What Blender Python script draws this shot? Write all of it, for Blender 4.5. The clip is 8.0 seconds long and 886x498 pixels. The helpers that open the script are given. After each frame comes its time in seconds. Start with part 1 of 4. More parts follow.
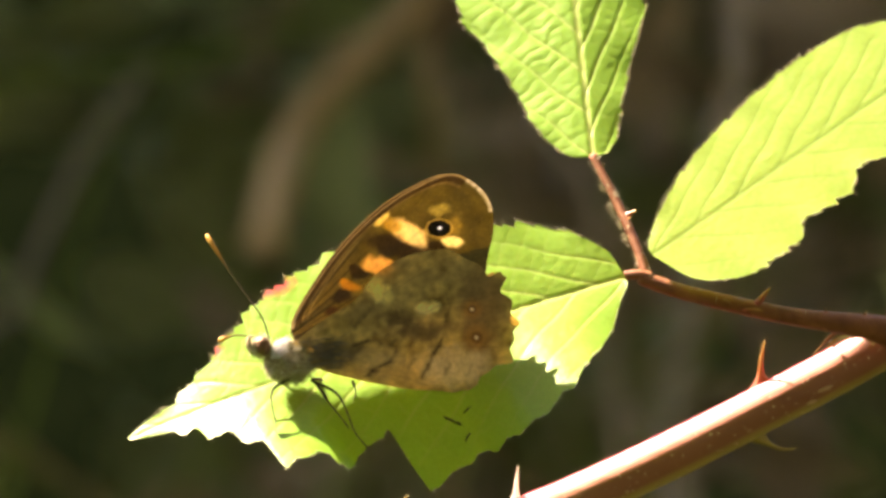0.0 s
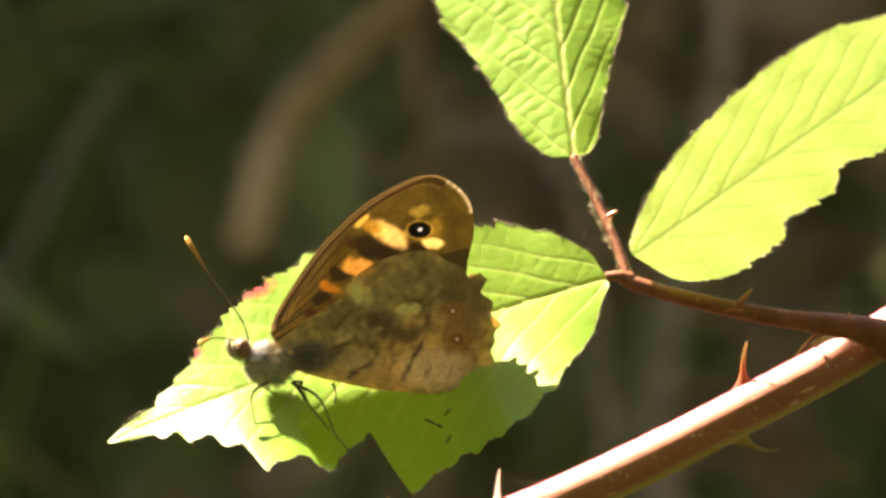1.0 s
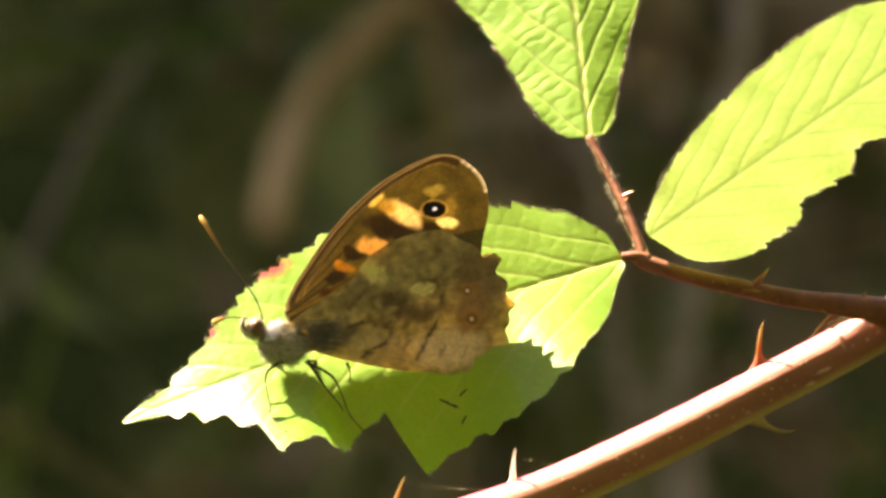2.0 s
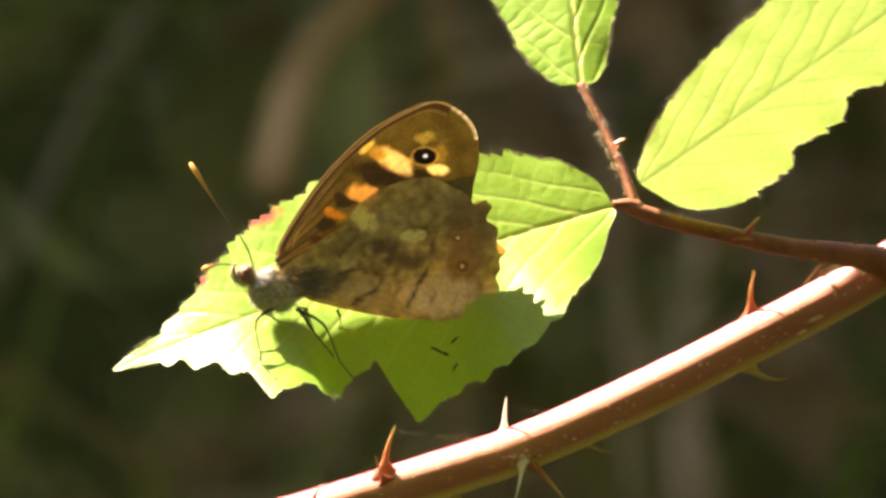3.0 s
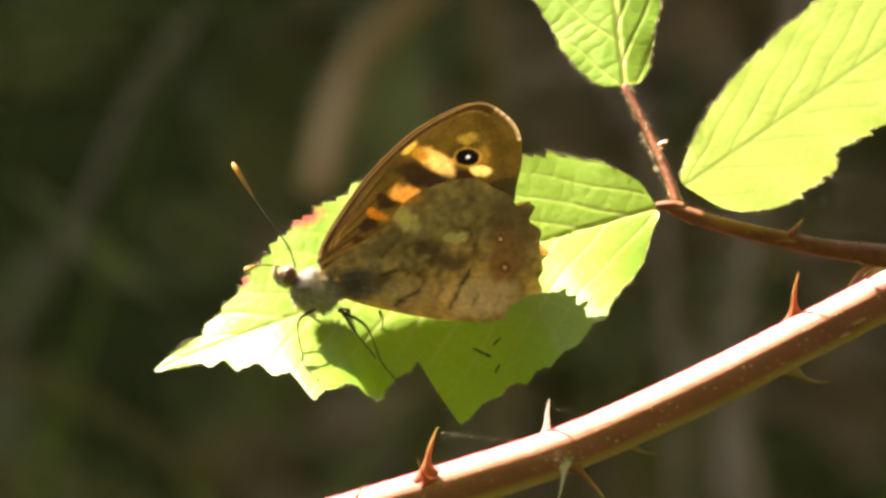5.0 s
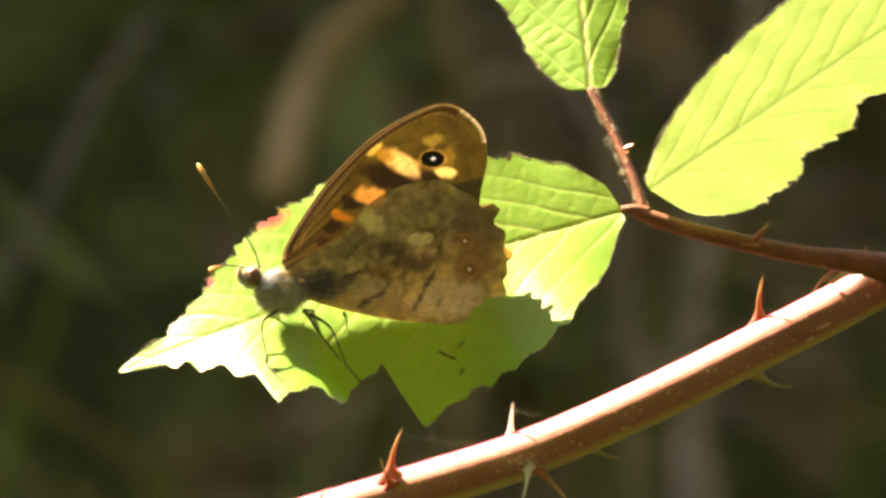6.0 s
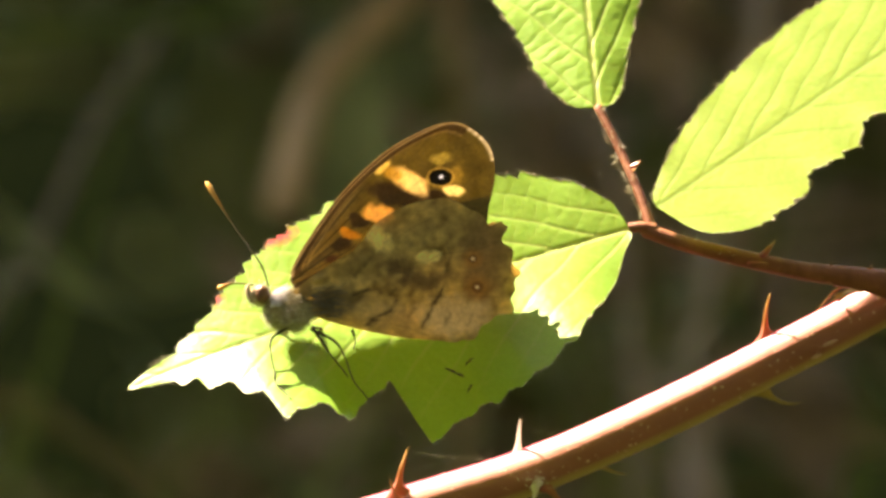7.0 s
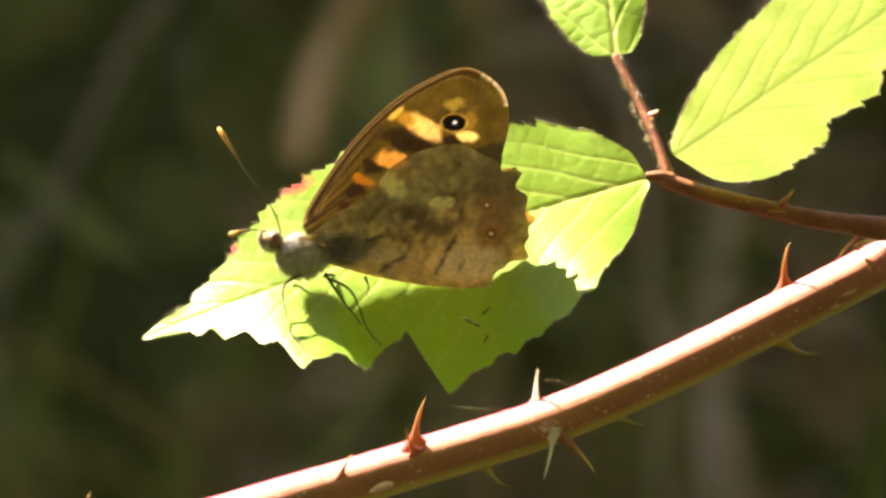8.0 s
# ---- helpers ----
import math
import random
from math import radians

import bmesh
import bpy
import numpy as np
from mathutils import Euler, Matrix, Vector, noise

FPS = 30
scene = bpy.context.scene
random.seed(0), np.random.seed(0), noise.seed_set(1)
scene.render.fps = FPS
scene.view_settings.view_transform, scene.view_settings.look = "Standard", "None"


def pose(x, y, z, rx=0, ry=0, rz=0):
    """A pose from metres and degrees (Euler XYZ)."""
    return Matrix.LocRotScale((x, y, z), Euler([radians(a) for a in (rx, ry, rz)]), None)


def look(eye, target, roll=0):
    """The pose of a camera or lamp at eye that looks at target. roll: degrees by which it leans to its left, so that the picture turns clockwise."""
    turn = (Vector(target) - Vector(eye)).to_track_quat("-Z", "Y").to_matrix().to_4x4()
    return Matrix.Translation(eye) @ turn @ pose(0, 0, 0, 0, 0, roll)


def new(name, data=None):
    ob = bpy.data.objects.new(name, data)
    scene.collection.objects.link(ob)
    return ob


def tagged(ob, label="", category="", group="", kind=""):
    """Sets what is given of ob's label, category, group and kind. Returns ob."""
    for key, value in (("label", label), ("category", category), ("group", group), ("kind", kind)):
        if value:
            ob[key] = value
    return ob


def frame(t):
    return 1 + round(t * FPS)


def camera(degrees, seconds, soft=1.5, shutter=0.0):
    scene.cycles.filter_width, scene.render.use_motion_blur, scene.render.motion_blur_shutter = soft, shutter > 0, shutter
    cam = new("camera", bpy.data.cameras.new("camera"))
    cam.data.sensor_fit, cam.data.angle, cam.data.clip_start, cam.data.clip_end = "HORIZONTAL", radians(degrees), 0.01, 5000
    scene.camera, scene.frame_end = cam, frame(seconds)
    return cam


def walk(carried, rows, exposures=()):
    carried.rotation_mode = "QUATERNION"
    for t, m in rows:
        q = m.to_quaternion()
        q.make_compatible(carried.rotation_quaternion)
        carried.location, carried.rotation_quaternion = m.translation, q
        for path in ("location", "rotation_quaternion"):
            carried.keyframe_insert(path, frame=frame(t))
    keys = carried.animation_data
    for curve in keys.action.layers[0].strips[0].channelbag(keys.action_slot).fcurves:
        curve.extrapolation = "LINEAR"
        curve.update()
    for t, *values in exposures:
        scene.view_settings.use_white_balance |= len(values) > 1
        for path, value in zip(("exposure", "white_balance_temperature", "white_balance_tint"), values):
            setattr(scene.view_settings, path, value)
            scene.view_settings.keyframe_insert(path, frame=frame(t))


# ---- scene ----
# ---- camera ----
cam = camera(5.5, 8.0, soft=3.1)
cam.data.dof.use_dof = True
cam.data.dof.focus_distance = 0.806
cam.data.dof.aperture_fstop = 62.0
PATH = [
    (0.0, pose(-0.00406, -0.79651, 0.91482, 75.4084, 0.4494, -0.4791)),
    (0.5, pose(-0.00372, -0.79481, 0.91472, 75.4521, 0.5052, -0.5767)),
    (1.0, pose(-0.00321, -0.79305, 0.91442, 75.3818, 0.5998, -0.5843)),
    (1.2, pose(-0.00313, -0.79217, 0.91419, 75.4027, 0.8637, -0.6413)),
    (2.3, pose(-0.00245, -0.79171, 0.91389, 75.2363, 0.4988, -0.3823)),
    (2.5, pose(-0.00237, -0.79063, 0.91342, 75.2902, 0.6840, -0.4201)),
    (3.0, pose(-0.00085, -0.79152, 0.91252, 75.0357, 0.5463, -0.3557)),
    (3.5, pose(0.00025, -0.79251, 0.91174, 75.1201, 0.1293, -0.1492)),
    (4.0, pose(0.00017, -0.78839, 0.91081, 75.1295, 0.6572, -0.1469)),
    (4.5, pose(0.00000, -0.78829, 0.91122, 75.0000, -0.0000, 0.0000)),
    (4.7, pose(0.00000, -0.78986, 0.91164, 75.0750, 0.5575, 0.0164)),
    (5.8, pose(-0.00085, -0.78947, 0.91154, 75.0771, 0.0969, -0.1417)),
    (6.0, pose(-0.00101, -0.78950, 0.91155, 75.0906, 0.1079, -0.2006)),
    (6.5, pose(-0.00152, -0.78924, 0.91148, 75.1563, -0.3651, -0.1432)),
    (7.0, pose(-0.00169, -0.79223, 0.91228, 75.1979, 0.1187, -0.2024)),
    (7.5, pose(-0.00152, -0.78982, 0.91163, 75.2636, 0.5486, -0.1874)),
    (8.0, pose(-0.00118, -0.78722, 0.91094, 74.8838, 0.1605, -0.0708)),
]
walk(cam, PATH, exposures=[(0.0, 3.37, 8900.0, 29.0), (8.0, 3.37, 8900.0, 29.0)])

# ---- the place's own axes: origin on the butterfly's leaf, millimetres to the right, up and away along the line of sight ----
MM = 0.001
ORIGIN = Vector((0.0, 0.0, 0.7))
TILT = radians(15)
RIGHT = Vector((1, 0, 0))
UP = Vector((0, math.sin(TILT), math.cos(TILT)))
AWAY = Vector((0, math.cos(TILT), -math.sin(TILT)))


def axis(a, b, c):
    return RIGHT * a + UP * b + AWAY * c


def at(a, b, c=0.0):
    return ORIGIN + axis(a, b, c) * MM


def far(a, b, c):
    """A place c mm behind the leaf, given by where its line of sight crosses the leaf."""
    k = (816.0 + c) / 816.0
    return at(a * k, b * k, c)


# ---- light ----
SUN = axis(-0.50, 0.80, 0.31).normalized()
sun = new("sun", bpy.data.lights.new("sun", "SUN"))
sun.data.energy, sun.data.angle, sun.data.color = 4.5, radians(0.53), (1.0, 0.93, 0.82)
sun.matrix_world = look(ORIGIN + SUN * 6, ORIGIN)
world = bpy.data.worlds.new("world")
scene.world = world
world.use_nodes = True
wn = world.node_tree.nodes
sky = wn.new("ShaderNodeTexSky")
sky.sky_type, sky.sun_disc = "NISHITA", False
sky.sun_elevation = math.asin(SUN.z)
sky.sun_rotation = math.atan2(SUN.x, SUN.y)
world.node_tree.links.new(sky.outputs["Color"], wn["Background"].inputs["Color"])
wn["Background"].inputs["Strength"].default_value = 0.076


# ---- materials ----
class Nodes:
    """A small builder round a material's node tree."""

    def __init__(self, name):
        self.m = bpy.data.materials.new(name)
        self.m.use_nodes = True
        self.t = self.m.node_tree
        self.b = self.t.nodes["Principled BSDF"]
        self.o = self.t.nodes["Material Output"]

    def add(self, kind, **values):
        n = self.t.nodes.new(kind)
        for k, v in values.items():
            n.inputs[k].default_value = v
        return n

    def link(self, a, b):
        self.t.links.new(a, b)

    def noise(self, scale, detail=4.0, rough=0.6, stretch=None):
        n = self.add("ShaderNodeTexNoise", Scale=scale, Detail=detail, Roughness=rough)
        co = self.add("ShaderNodeTexCoord")
        if stretch:
            mp = self.add("ShaderNodeMapping", Scale=stretch)
            self.link(co.outputs["Object"], mp.inputs["Vector"])
            self.link(mp.outputs["Vector"], n.inputs["Vector"])
        else:
            self.link(co.outputs["Object"], n.inputs["Vector"])
        return n.outputs["Fac"]

    def ramp(self, fac, *stops):
        r = self.add("ShaderNodeValToRGB")
        e = r.color_ramp.elements
        while len(e) < len(stops):
            e.new(0.5)
        for el, (p, c) in zip(e, stops):
            el.position, el.color = p, (*c, 1) if len(c) == 3 else c
        self.link(fac, r.inputs["Fac"])
        return r.outputs["Color"]

    def mix(self, fac, a, b, mode="MIX"):
        n = self.t.nodes.new("ShaderNodeMix")
        n.data_type, n.blend_type = "RGBA", mode
        for sock, v in ((n.inputs[0], fac), (n.inputs[6], a), (n.inputs[7], b)):
            if isinstance(v, bpy.types.NodeSocket):
                self.link(v, sock)
            else:
                sock.default_value = v if isinstance(v, float) else (*v, 1)
        return n.outputs[2]

    def attribute(self, name, out="Fac"):
        n = self.t.nodes.new("ShaderNodeAttribute")
        n.attribute_name = name
        return n.outputs[out]

    def bump(self, height, strength, distance):
        n = self.add("ShaderNodeBump", Strength=strength, Distance=distance)
        self.link(height, n.inputs["Height"])
        self.link(n.outputs["Normal"], self.b.inputs["Normal"])
        return n.outputs["Normal"]

    def base(self, colour, rough=0.6, spec=0.5):
        if isinstance(colour, bpy.types.NodeSocket):
            self.link(colour, self.b.inputs["Base Color"])
        else:
            self.b.inputs["Base Color"].default_value = (*colour, 1)
        self.b.inputs["Roughness"].default_value = rough
        self.b.inputs["Specular IOR Level"].default_value = spec
        return self

    def translucent(self, colour, amount):
        tr = self.add("ShaderNodeBsdfTranslucent")
        if isinstance(colour, bpy.types.NodeSocket):
            self.link(colour, tr.inputs["Color"])
        else:
            tr.inputs["Color"].default_value = (*colour, 1)
        mx = self.add("ShaderNodeMixShader")
        mx.inputs[0].default_value = amount
        self.link(self.b.outputs[0], mx.inputs[1])
        self.link(tr.outputs[0], mx.inputs[2])
        self.link(mx.outputs[0], self.o.inputs["Surface"])
        return self


def leaf_material(name, low, high, glow, amount=0.42, rough=0.47, ribs=(0.32, 0.42, 0.12)):
    n = Nodes(name)
    blotch = n.ramp(n.noise(200, 4), (0.2, low), (0.8, high))
    fine = n.ramp(n.noise(2600, 3), (0.35, (0.88, 0.9, 0.85)), (0.65, (1.07, 1.07, 1.05)))
    col = n.mix(1.0, blotch, fine, "MULTIPLY")
    vein = n.attribute("vein")
    col = n.mix(n.ramp(vein, (0.15, (0, 0, 0)), (1.0, (0.85, 0.85, 0.85))), col, ribs)
    red = n.attribute("blush")
    col = n.mix(red, col, (0.42, 0.07, 0.06))
    n.base(col, rough, 0.28)
    net = n.add("ShaderNodeTexVoronoi", Scale=950)
    net.feature = "DISTANCE_TO_EDGE"
    co = n.add("ShaderNodeTexCoord")
    n.link(co.outputs["Object"], net.inputs["Vector"])
    relief = n.mix(0.3, n.ramp(net.outputs["Distance"], (0.0, (0, 0, 0)), (0.5, (1, 1, 1))), n.noise(1800, 4))
    n.bump(relief, 0.14, 0.0001)
    gl = n.mix(1.0, n.ramp(n.noise(300, 4), (0.3, (0.85, 0.9, 0.8)), (0.7, (1, 1, 1))), glow, "MULTIPLY")
    gl = n.mix(n.ramp(vein, (0.2, (0, 0, 0)), (1.0, (0.5, 0.5, 0.5))), gl, (0.2, 0.3, 0.04))
    gl = n.mix(red, gl, (0.6, 0.08, 0.05))
    return n.translucent(gl, amount).m


def plain(name, low, high, scale, rough=0.6, spec=0.4, bump=0.3, depth=0.0003, stretch=None):
    n = Nodes(name)
    n.base(n.ramp(n.noise(scale, 5, 0.65, stretch), (0.3, low), (0.7, high)), rough, spec)
    n.bump(n.noise(scale * 4, 4, 0.6, stretch), bump, depth)
    return n.m


leaf_green = leaf_material("leaf_green", (0.112, 0.285, 0.026), (0.155, 0.345, 0.042), (0.34, 0.62, 0.02), 0.34)
# darker ribs put the shade in the sunken veins into their colour
leaf_light = leaf_material("leaf_light", (0.143, 0.272, 0.036), (0.188, 0.328, 0.054), (0.45, 0.76, 0.10), 0.36, ribs=(0.09, 0.19, 0.02))
hair_mat = Nodes("hair").base((0.55, 0.55, 0.38), 0.4).translucent((0.7, 0.7, 0.5), 0.4).m


def cane_material():
    n = Nodes("cane_bark")
    c = n.ramp(n.noise(220, 5, 0.6, (0.25, 1, 1)), (0.3, (0.23, 0.078, 0.044)), (0.7, (0.32, 0.13, 0.075)))
    c = n.mix(n.ramp(n.attribute("under"), (0.5, (0, 0, 0)), (0.82, (1, 1, 1))), c, (0.44, 0.37, 0.10))
    # the upper side's lit rim is painted in, over its own crimson pigment
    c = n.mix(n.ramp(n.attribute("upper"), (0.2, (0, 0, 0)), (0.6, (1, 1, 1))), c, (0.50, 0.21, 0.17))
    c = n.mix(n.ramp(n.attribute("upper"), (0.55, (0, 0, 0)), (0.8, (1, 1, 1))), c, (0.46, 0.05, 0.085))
    dots = n.ramp(n.noise(2300, 2, 0.5), (0.67, (0, 0, 0)), (0.71, (1, 1, 1)))
    c = n.mix(dots, c, (0.6, 0.42, 0.3))
    n.base(c, 0.42, 0.4)
    n.b.inputs["Coat Weight"].default_value = 0.15
    n.b.inputs["Coat Roughness"].default_value = 0.38
    # pink sheen stands in for the colour fringe along the lit edge
    n.b.inputs["Sheen Weight"].default_value = 0.3
    n.b.inputs["Sheen Tint"].default_value = (1.0, 0.30, 0.72, 1)
    n.b.inputs["Sheen Roughness"].default_value = 0.4
    n.bump(n.noise(1500, 4, 0.6, (0.3, 1, 1)), 0.35, 0.0002)
    return n.m


cane_mat = cane_material()
petiole_mat = plain("petiole_bark", (0.14, 0.052, 0.026), (0.24, 0.10, 0.046), 500, 0.6, 0.2)


def thorn_material():
    n = Nodes("thorn_horn")
    c = n.ramp(n.attribute("along"), (0.0, (0.26, 0.05, 0.045)), (0.45, (0.36, 0.13, 0.04)), (1.0, (0.70, 0.50, 0.16)))
    n.base(c, 0.35, 0.5)
    return n.translucent((0.6, 0.25, 0.1), 0.15).m


thorn_mat = thorn_material()
flake_mat = plain("bark_flake", (0.45, 0.26, 0.19), (0.62, 0.42, 0.33), 900, 0.5, 0.4)
olive_thorn_mat = Nodes("olive_thorn").base((0.36, 0.27, 0.06), 0.4).translucent((0.6, 0.45, 0.08), 0.2).m
pale_thorn_mat = Nodes("pale_thorn").base((0.82, 0.78, 0.72), 0.35).translucent((0.9, 0.86, 0.8), 0.4).m


def wing_material():
    n = Nodes("wing_scales")
    c = n.attribute("scales", "Color")
    speck = n.ramp(n.noise(2200, 4, 0.6), (0.3, (0.85, 0.85, 0.85)), (0.7, (1.12, 1.12, 1.12)))
    c = n.mix(1.0, c, speck, "MULTIPLY")
    n.base(c, 0.55, 0.35)
    n.b.inputs["Sheen Weight"].default_value = 0.15
    n.bump(n.noise(3500, 3, 0.6), 0.3, 0.0001)
    return n.translucent(n.mix(1.0, n.mix(1.0, c, c, "MULTIPLY"), (1.5, 1.62, 1.7), "MULTIPLY"), 0.26).m


wing_mat = wing_material()
body_mat = plain("body_fuzz", (0.20, 0.165, 0.095), (0.36, 0.31, 0.19), 900, 0.8, 0.2)
fur_mat = plain("fur", (0.26, 0.25, 0.15), (0.66, 0.64, 0.47), 500, 0.6, 0.3)
root_fur_mat = plain("root_fur", (0.09, 0.09, 0.078), (0.24, 0.23, 0.19), 700, 0.6, 0.3)
collar_mat = plain("collar_fur", (0.42, 0.45, 0.46), (0.78, 0.80, 0.82), 700, 0.6, 0.3)
eye_mat = plain("insect_eye", (0.09, 0.04, 0.018), (0.17, 0.08, 0.03), 900, 0.35, 0.5)
leg_mat = plain("leg_scales", (0.035, 0.028, 0.018), (0.09, 0.07, 0.045), 1500, 0.7, 0.2)

speck_mat = plain("crumb", (0.03, 0.028, 0.012), (0.06, 0.055, 0.025), 1500, 0.8, 0.2)


def antenna_material():
    n = Nodes("antenna")
    along = n.attribute("along")
    c = n.ramp(along, (0.0, (0.05, 0.04, 0.02)), (0.7, (0.16, 0.11, 0.04)), (0.86, (0.5, 0.25, 0.04)), (1.0, (0.7, 0.42, 0.09)))
    n.base(c, 0.5, 0.4)
    return n.translucent(c, 0.15).m


antenna_mat = antenna_material()

soil_mat = plain("soil", (0.014, 0.020, 0.005), (0.030, 0.036, 0.010), 14, 0.95, 0.0, 0.8, 0.02)


def undergrowth_material(name, low, high, scale=30, glow=0.15):
    n = Nodes(name)
    c = n.ramp(n.noise(scale, 4), (0.3, low), (0.7, high))
    n.base(c, 0.8, 0.06)
    return n.translucent(c, glow).m


bark_mat = plain("bark", (0.06, 0.05, 0.035), (0.13, 0.11, 0.08), 9, 0.9, 0.2, 0.8, 0.01)
hedge_leaf_mat = undergrowth_material("hedge_leaf", (0.128, 0.165, 0.068), (0.262, 0.315, 0.135))
dead_leaf_mat = undergrowth_material("dead_leaf", (0.225, 0.175, 0.112), (0.38, 0.305, 0.20))
straw_mat = undergrowth_material("straw", (0.10, 0.088, 0.035), (0.18, 0.155, 0.06))
grass_mat = undergrowth_material("grass_blade", (0.05, 0.09, 0.010), (0.10, 0.15, 0.02))
dry_stem_mat = plain("dry_stem", (0.19, 0.155, 0.115), (0.30, 0.25, 0.185), 60, 0.8, 0.2, stretch=(1, 1, 0.2))
pale_stem_mat = plain("pale_stem", (0.28, 0.24, 0.215), (0.42, 0.37, 0.335), 60, 0.8, 0.2, stretch=(1, 1, 0.2))
dull_stem_mat = plain("dull_stem", (0.115, 0.105, 0.085), (0.185, 0.17, 0.135), 60, 0.8, 0.2, stretch=(1, 1, 0.2))
brown_stem_mat = plain("brown_stem", (0.26, 0.185, 0.095), (0.39, 0.285, 0.15), 60, 0.8, 0.2, stretch=(1, 1, 0.2))


# ---- mesh helpers ----
def mesh_object(name, verts, faces, material, parent=None, label="", smooth=True, attributes=()):
    me = bpy.data.meshes.new(name)
    me.from_pydata([tuple(v) for v in verts], [], faces)
    for key, values in attributes:
        values = np.asarray(values, dtype=np.float32)
        if values.ndim == 2:
            a = me.color_attributes.new(key, "FLOAT_COLOR", "POINT")
            a.data.foreach_set("color", np.c_[values, np.ones(len(values), np.float32)].ravel())
        else:
            me.attributes.new(key, "FLOAT", "POINT").data.foreach_set("value", values)
    if smooth:
        me.polygons.foreach_set("use_smooth", [True] * len(me.polygons))
    me.materials.append(material)
    me.update()
    ob = new(name, me)
    if parent:
        ob.parent = parent
    if label:
        tagged(ob, label)
    return ob


def empty(name, m):
    ob = new(name)
    ob.matrix_world = m
    ob.empty_display_size = 0.01
    return ob


def smoothstep(a, b, x):
    t = min(1.0, max(0.0, (x - a) / (b - a)))
    return t * t * (3 - 2 * t)


def spline(points, n):
    """A smooth curve through the points (Catmull-Rom by chord), n samples."""
    p = np.asarray(points, float)
    p = np.vstack([2 * p[0] - p[1], p, 2 * p[-1] - p[-2]])
    k = len(p) - 3
    out = []
    for i in range(n):
        s = i / (n - 1) * k
        j = min(int(s), k - 1)
        t = s - j
        a, b, c, d = p[j:j + 4]
        out.append(0.5 * (2 * b + (c - a) * t + (2 * a - 5 * b + 4 * c - d) * t * t + (3 * b - a - 3 * c + d) * t ** 3))
    return np.array(out)


def tube(points, radii, sides=12, rough=0.0, seed=0):
    """Vertices, faces and the way along (0 to 1) of a closed tapering tube."""
    p = np.asarray(points, float)
    r = np.asarray(radii, float)
    rng = np.random.default_rng(seed)
    tang = np.gradient(p, axis=0)
    tang /= np.linalg.norm(tang, axis=1)[:, None] + 1e-12
    ref = np.array([0.31, 0.57, 0.76])
    verts, faces, along = [], [], []
    n = len(p)
    for i in range(n):
        u = np.cross(tang[i], ref)
        u /= np.linalg.norm(u)
        v = np.cross(tang[i], u)
        for s in range(sides):
            a = 2 * math.pi * s / sides
            k = r[i] * (1 + rough * rng.normal())
            verts.append(p[i] + k * (math.cos(a) * u + math.sin(a) * v))
            along.append(i / (n - 1))
    for i in range(n - 1):
        for s in range(sides):
            q = (s + 1) % sides
            faces.append((i * sides + s, i * sides + q, (i + 1) * sides + q, (i + 1) * sides + s))
    faces.append(tuple(range(sides))[::-1])
    faces.append(tuple((n - 1) * sides + s for s in range(sides)))
    return verts, faces, along


def joined(pieces):
    verts, faces, along = [], [], []
    for v, f, a in pieces:
        k = len(verts)
        verts += list(v)
        faces += [tuple(i + k for i in q) for q in f]
        along += list(a)
    return verts, faces, along


def blob(centre, radii, rows=14, cols=20, lumps=0.0, seed=0):
    """An uneven ellipsoid."""
    verts, faces = [], []
    for i in range(rows + 1):
        th = math.pi * i / rows
        for j in range(cols):
            ph = 2 * math.pi * j / cols
            d = Vector((math.sin(th) * math.cos(ph), math.sin(th) * math.sin(ph), math.cos(th)))
            k = 1 + lumps * noise.noise(d * 2.2 + Vector((seed, 0, 0)))
            verts.append((centre[0] + d.x * radii[0] * k, centre[1] + d.y * radii[1] * k, centre[2] + d.z * radii[2] * k))
    for i in range(rows):
        for j in range(cols):
            q = (j + 1) % cols
            faces.append((i * cols + j, i * cols + q, (i + 1) * cols + q, (i + 1) * cols + j))
    return verts, faces, [0.0] * len(verts)


def spike(base, tip, r0, bend=(0, 0, 0), n=7, sides=6, flare=1.0):
    """A curved tapering point from base to tip."""
    a, b, k = np.asarray(base, float), np.asarray(tip, float), np.asarray(bend, float)
    t = np.linspace(0, 1, n)
    p = a + (b - a) * t[:, None] + k * (4 * t * (1 - t))[:, None]
    r = r0 * ((1 - t) ** flare * 0.96 + 0.04)
    return tube(p, r, sides)


# ---- ground and undergrowth ----
def build_ground():
    n = 60
    xs = np.sign(np.linspace(-1, 1, n)) * np.abs(np.linspace(-1, 1, n)) ** 3 * 300
    verts = []
    for y in xs:
        for x in xs:
            z = 0.03 * noise.noise(Vector((x * 1.3, y * 1.3, 0))) if abs(x) < 20 and abs(y) < 20 else 0.0
            verts.append((x, y, z - 0.02))
    faces = [(j * n + i, j * n + i + 1, (j + 1) * n + i + 1, (j + 1) * n + i) for j in range(n - 1) for i in range(n - 1)]
    ob = mesh_object("ground", verts, faces, soil_mat)
    tagged(ob, "dark mossy woodland soil under the undergrowth", "ground", kind="structure")


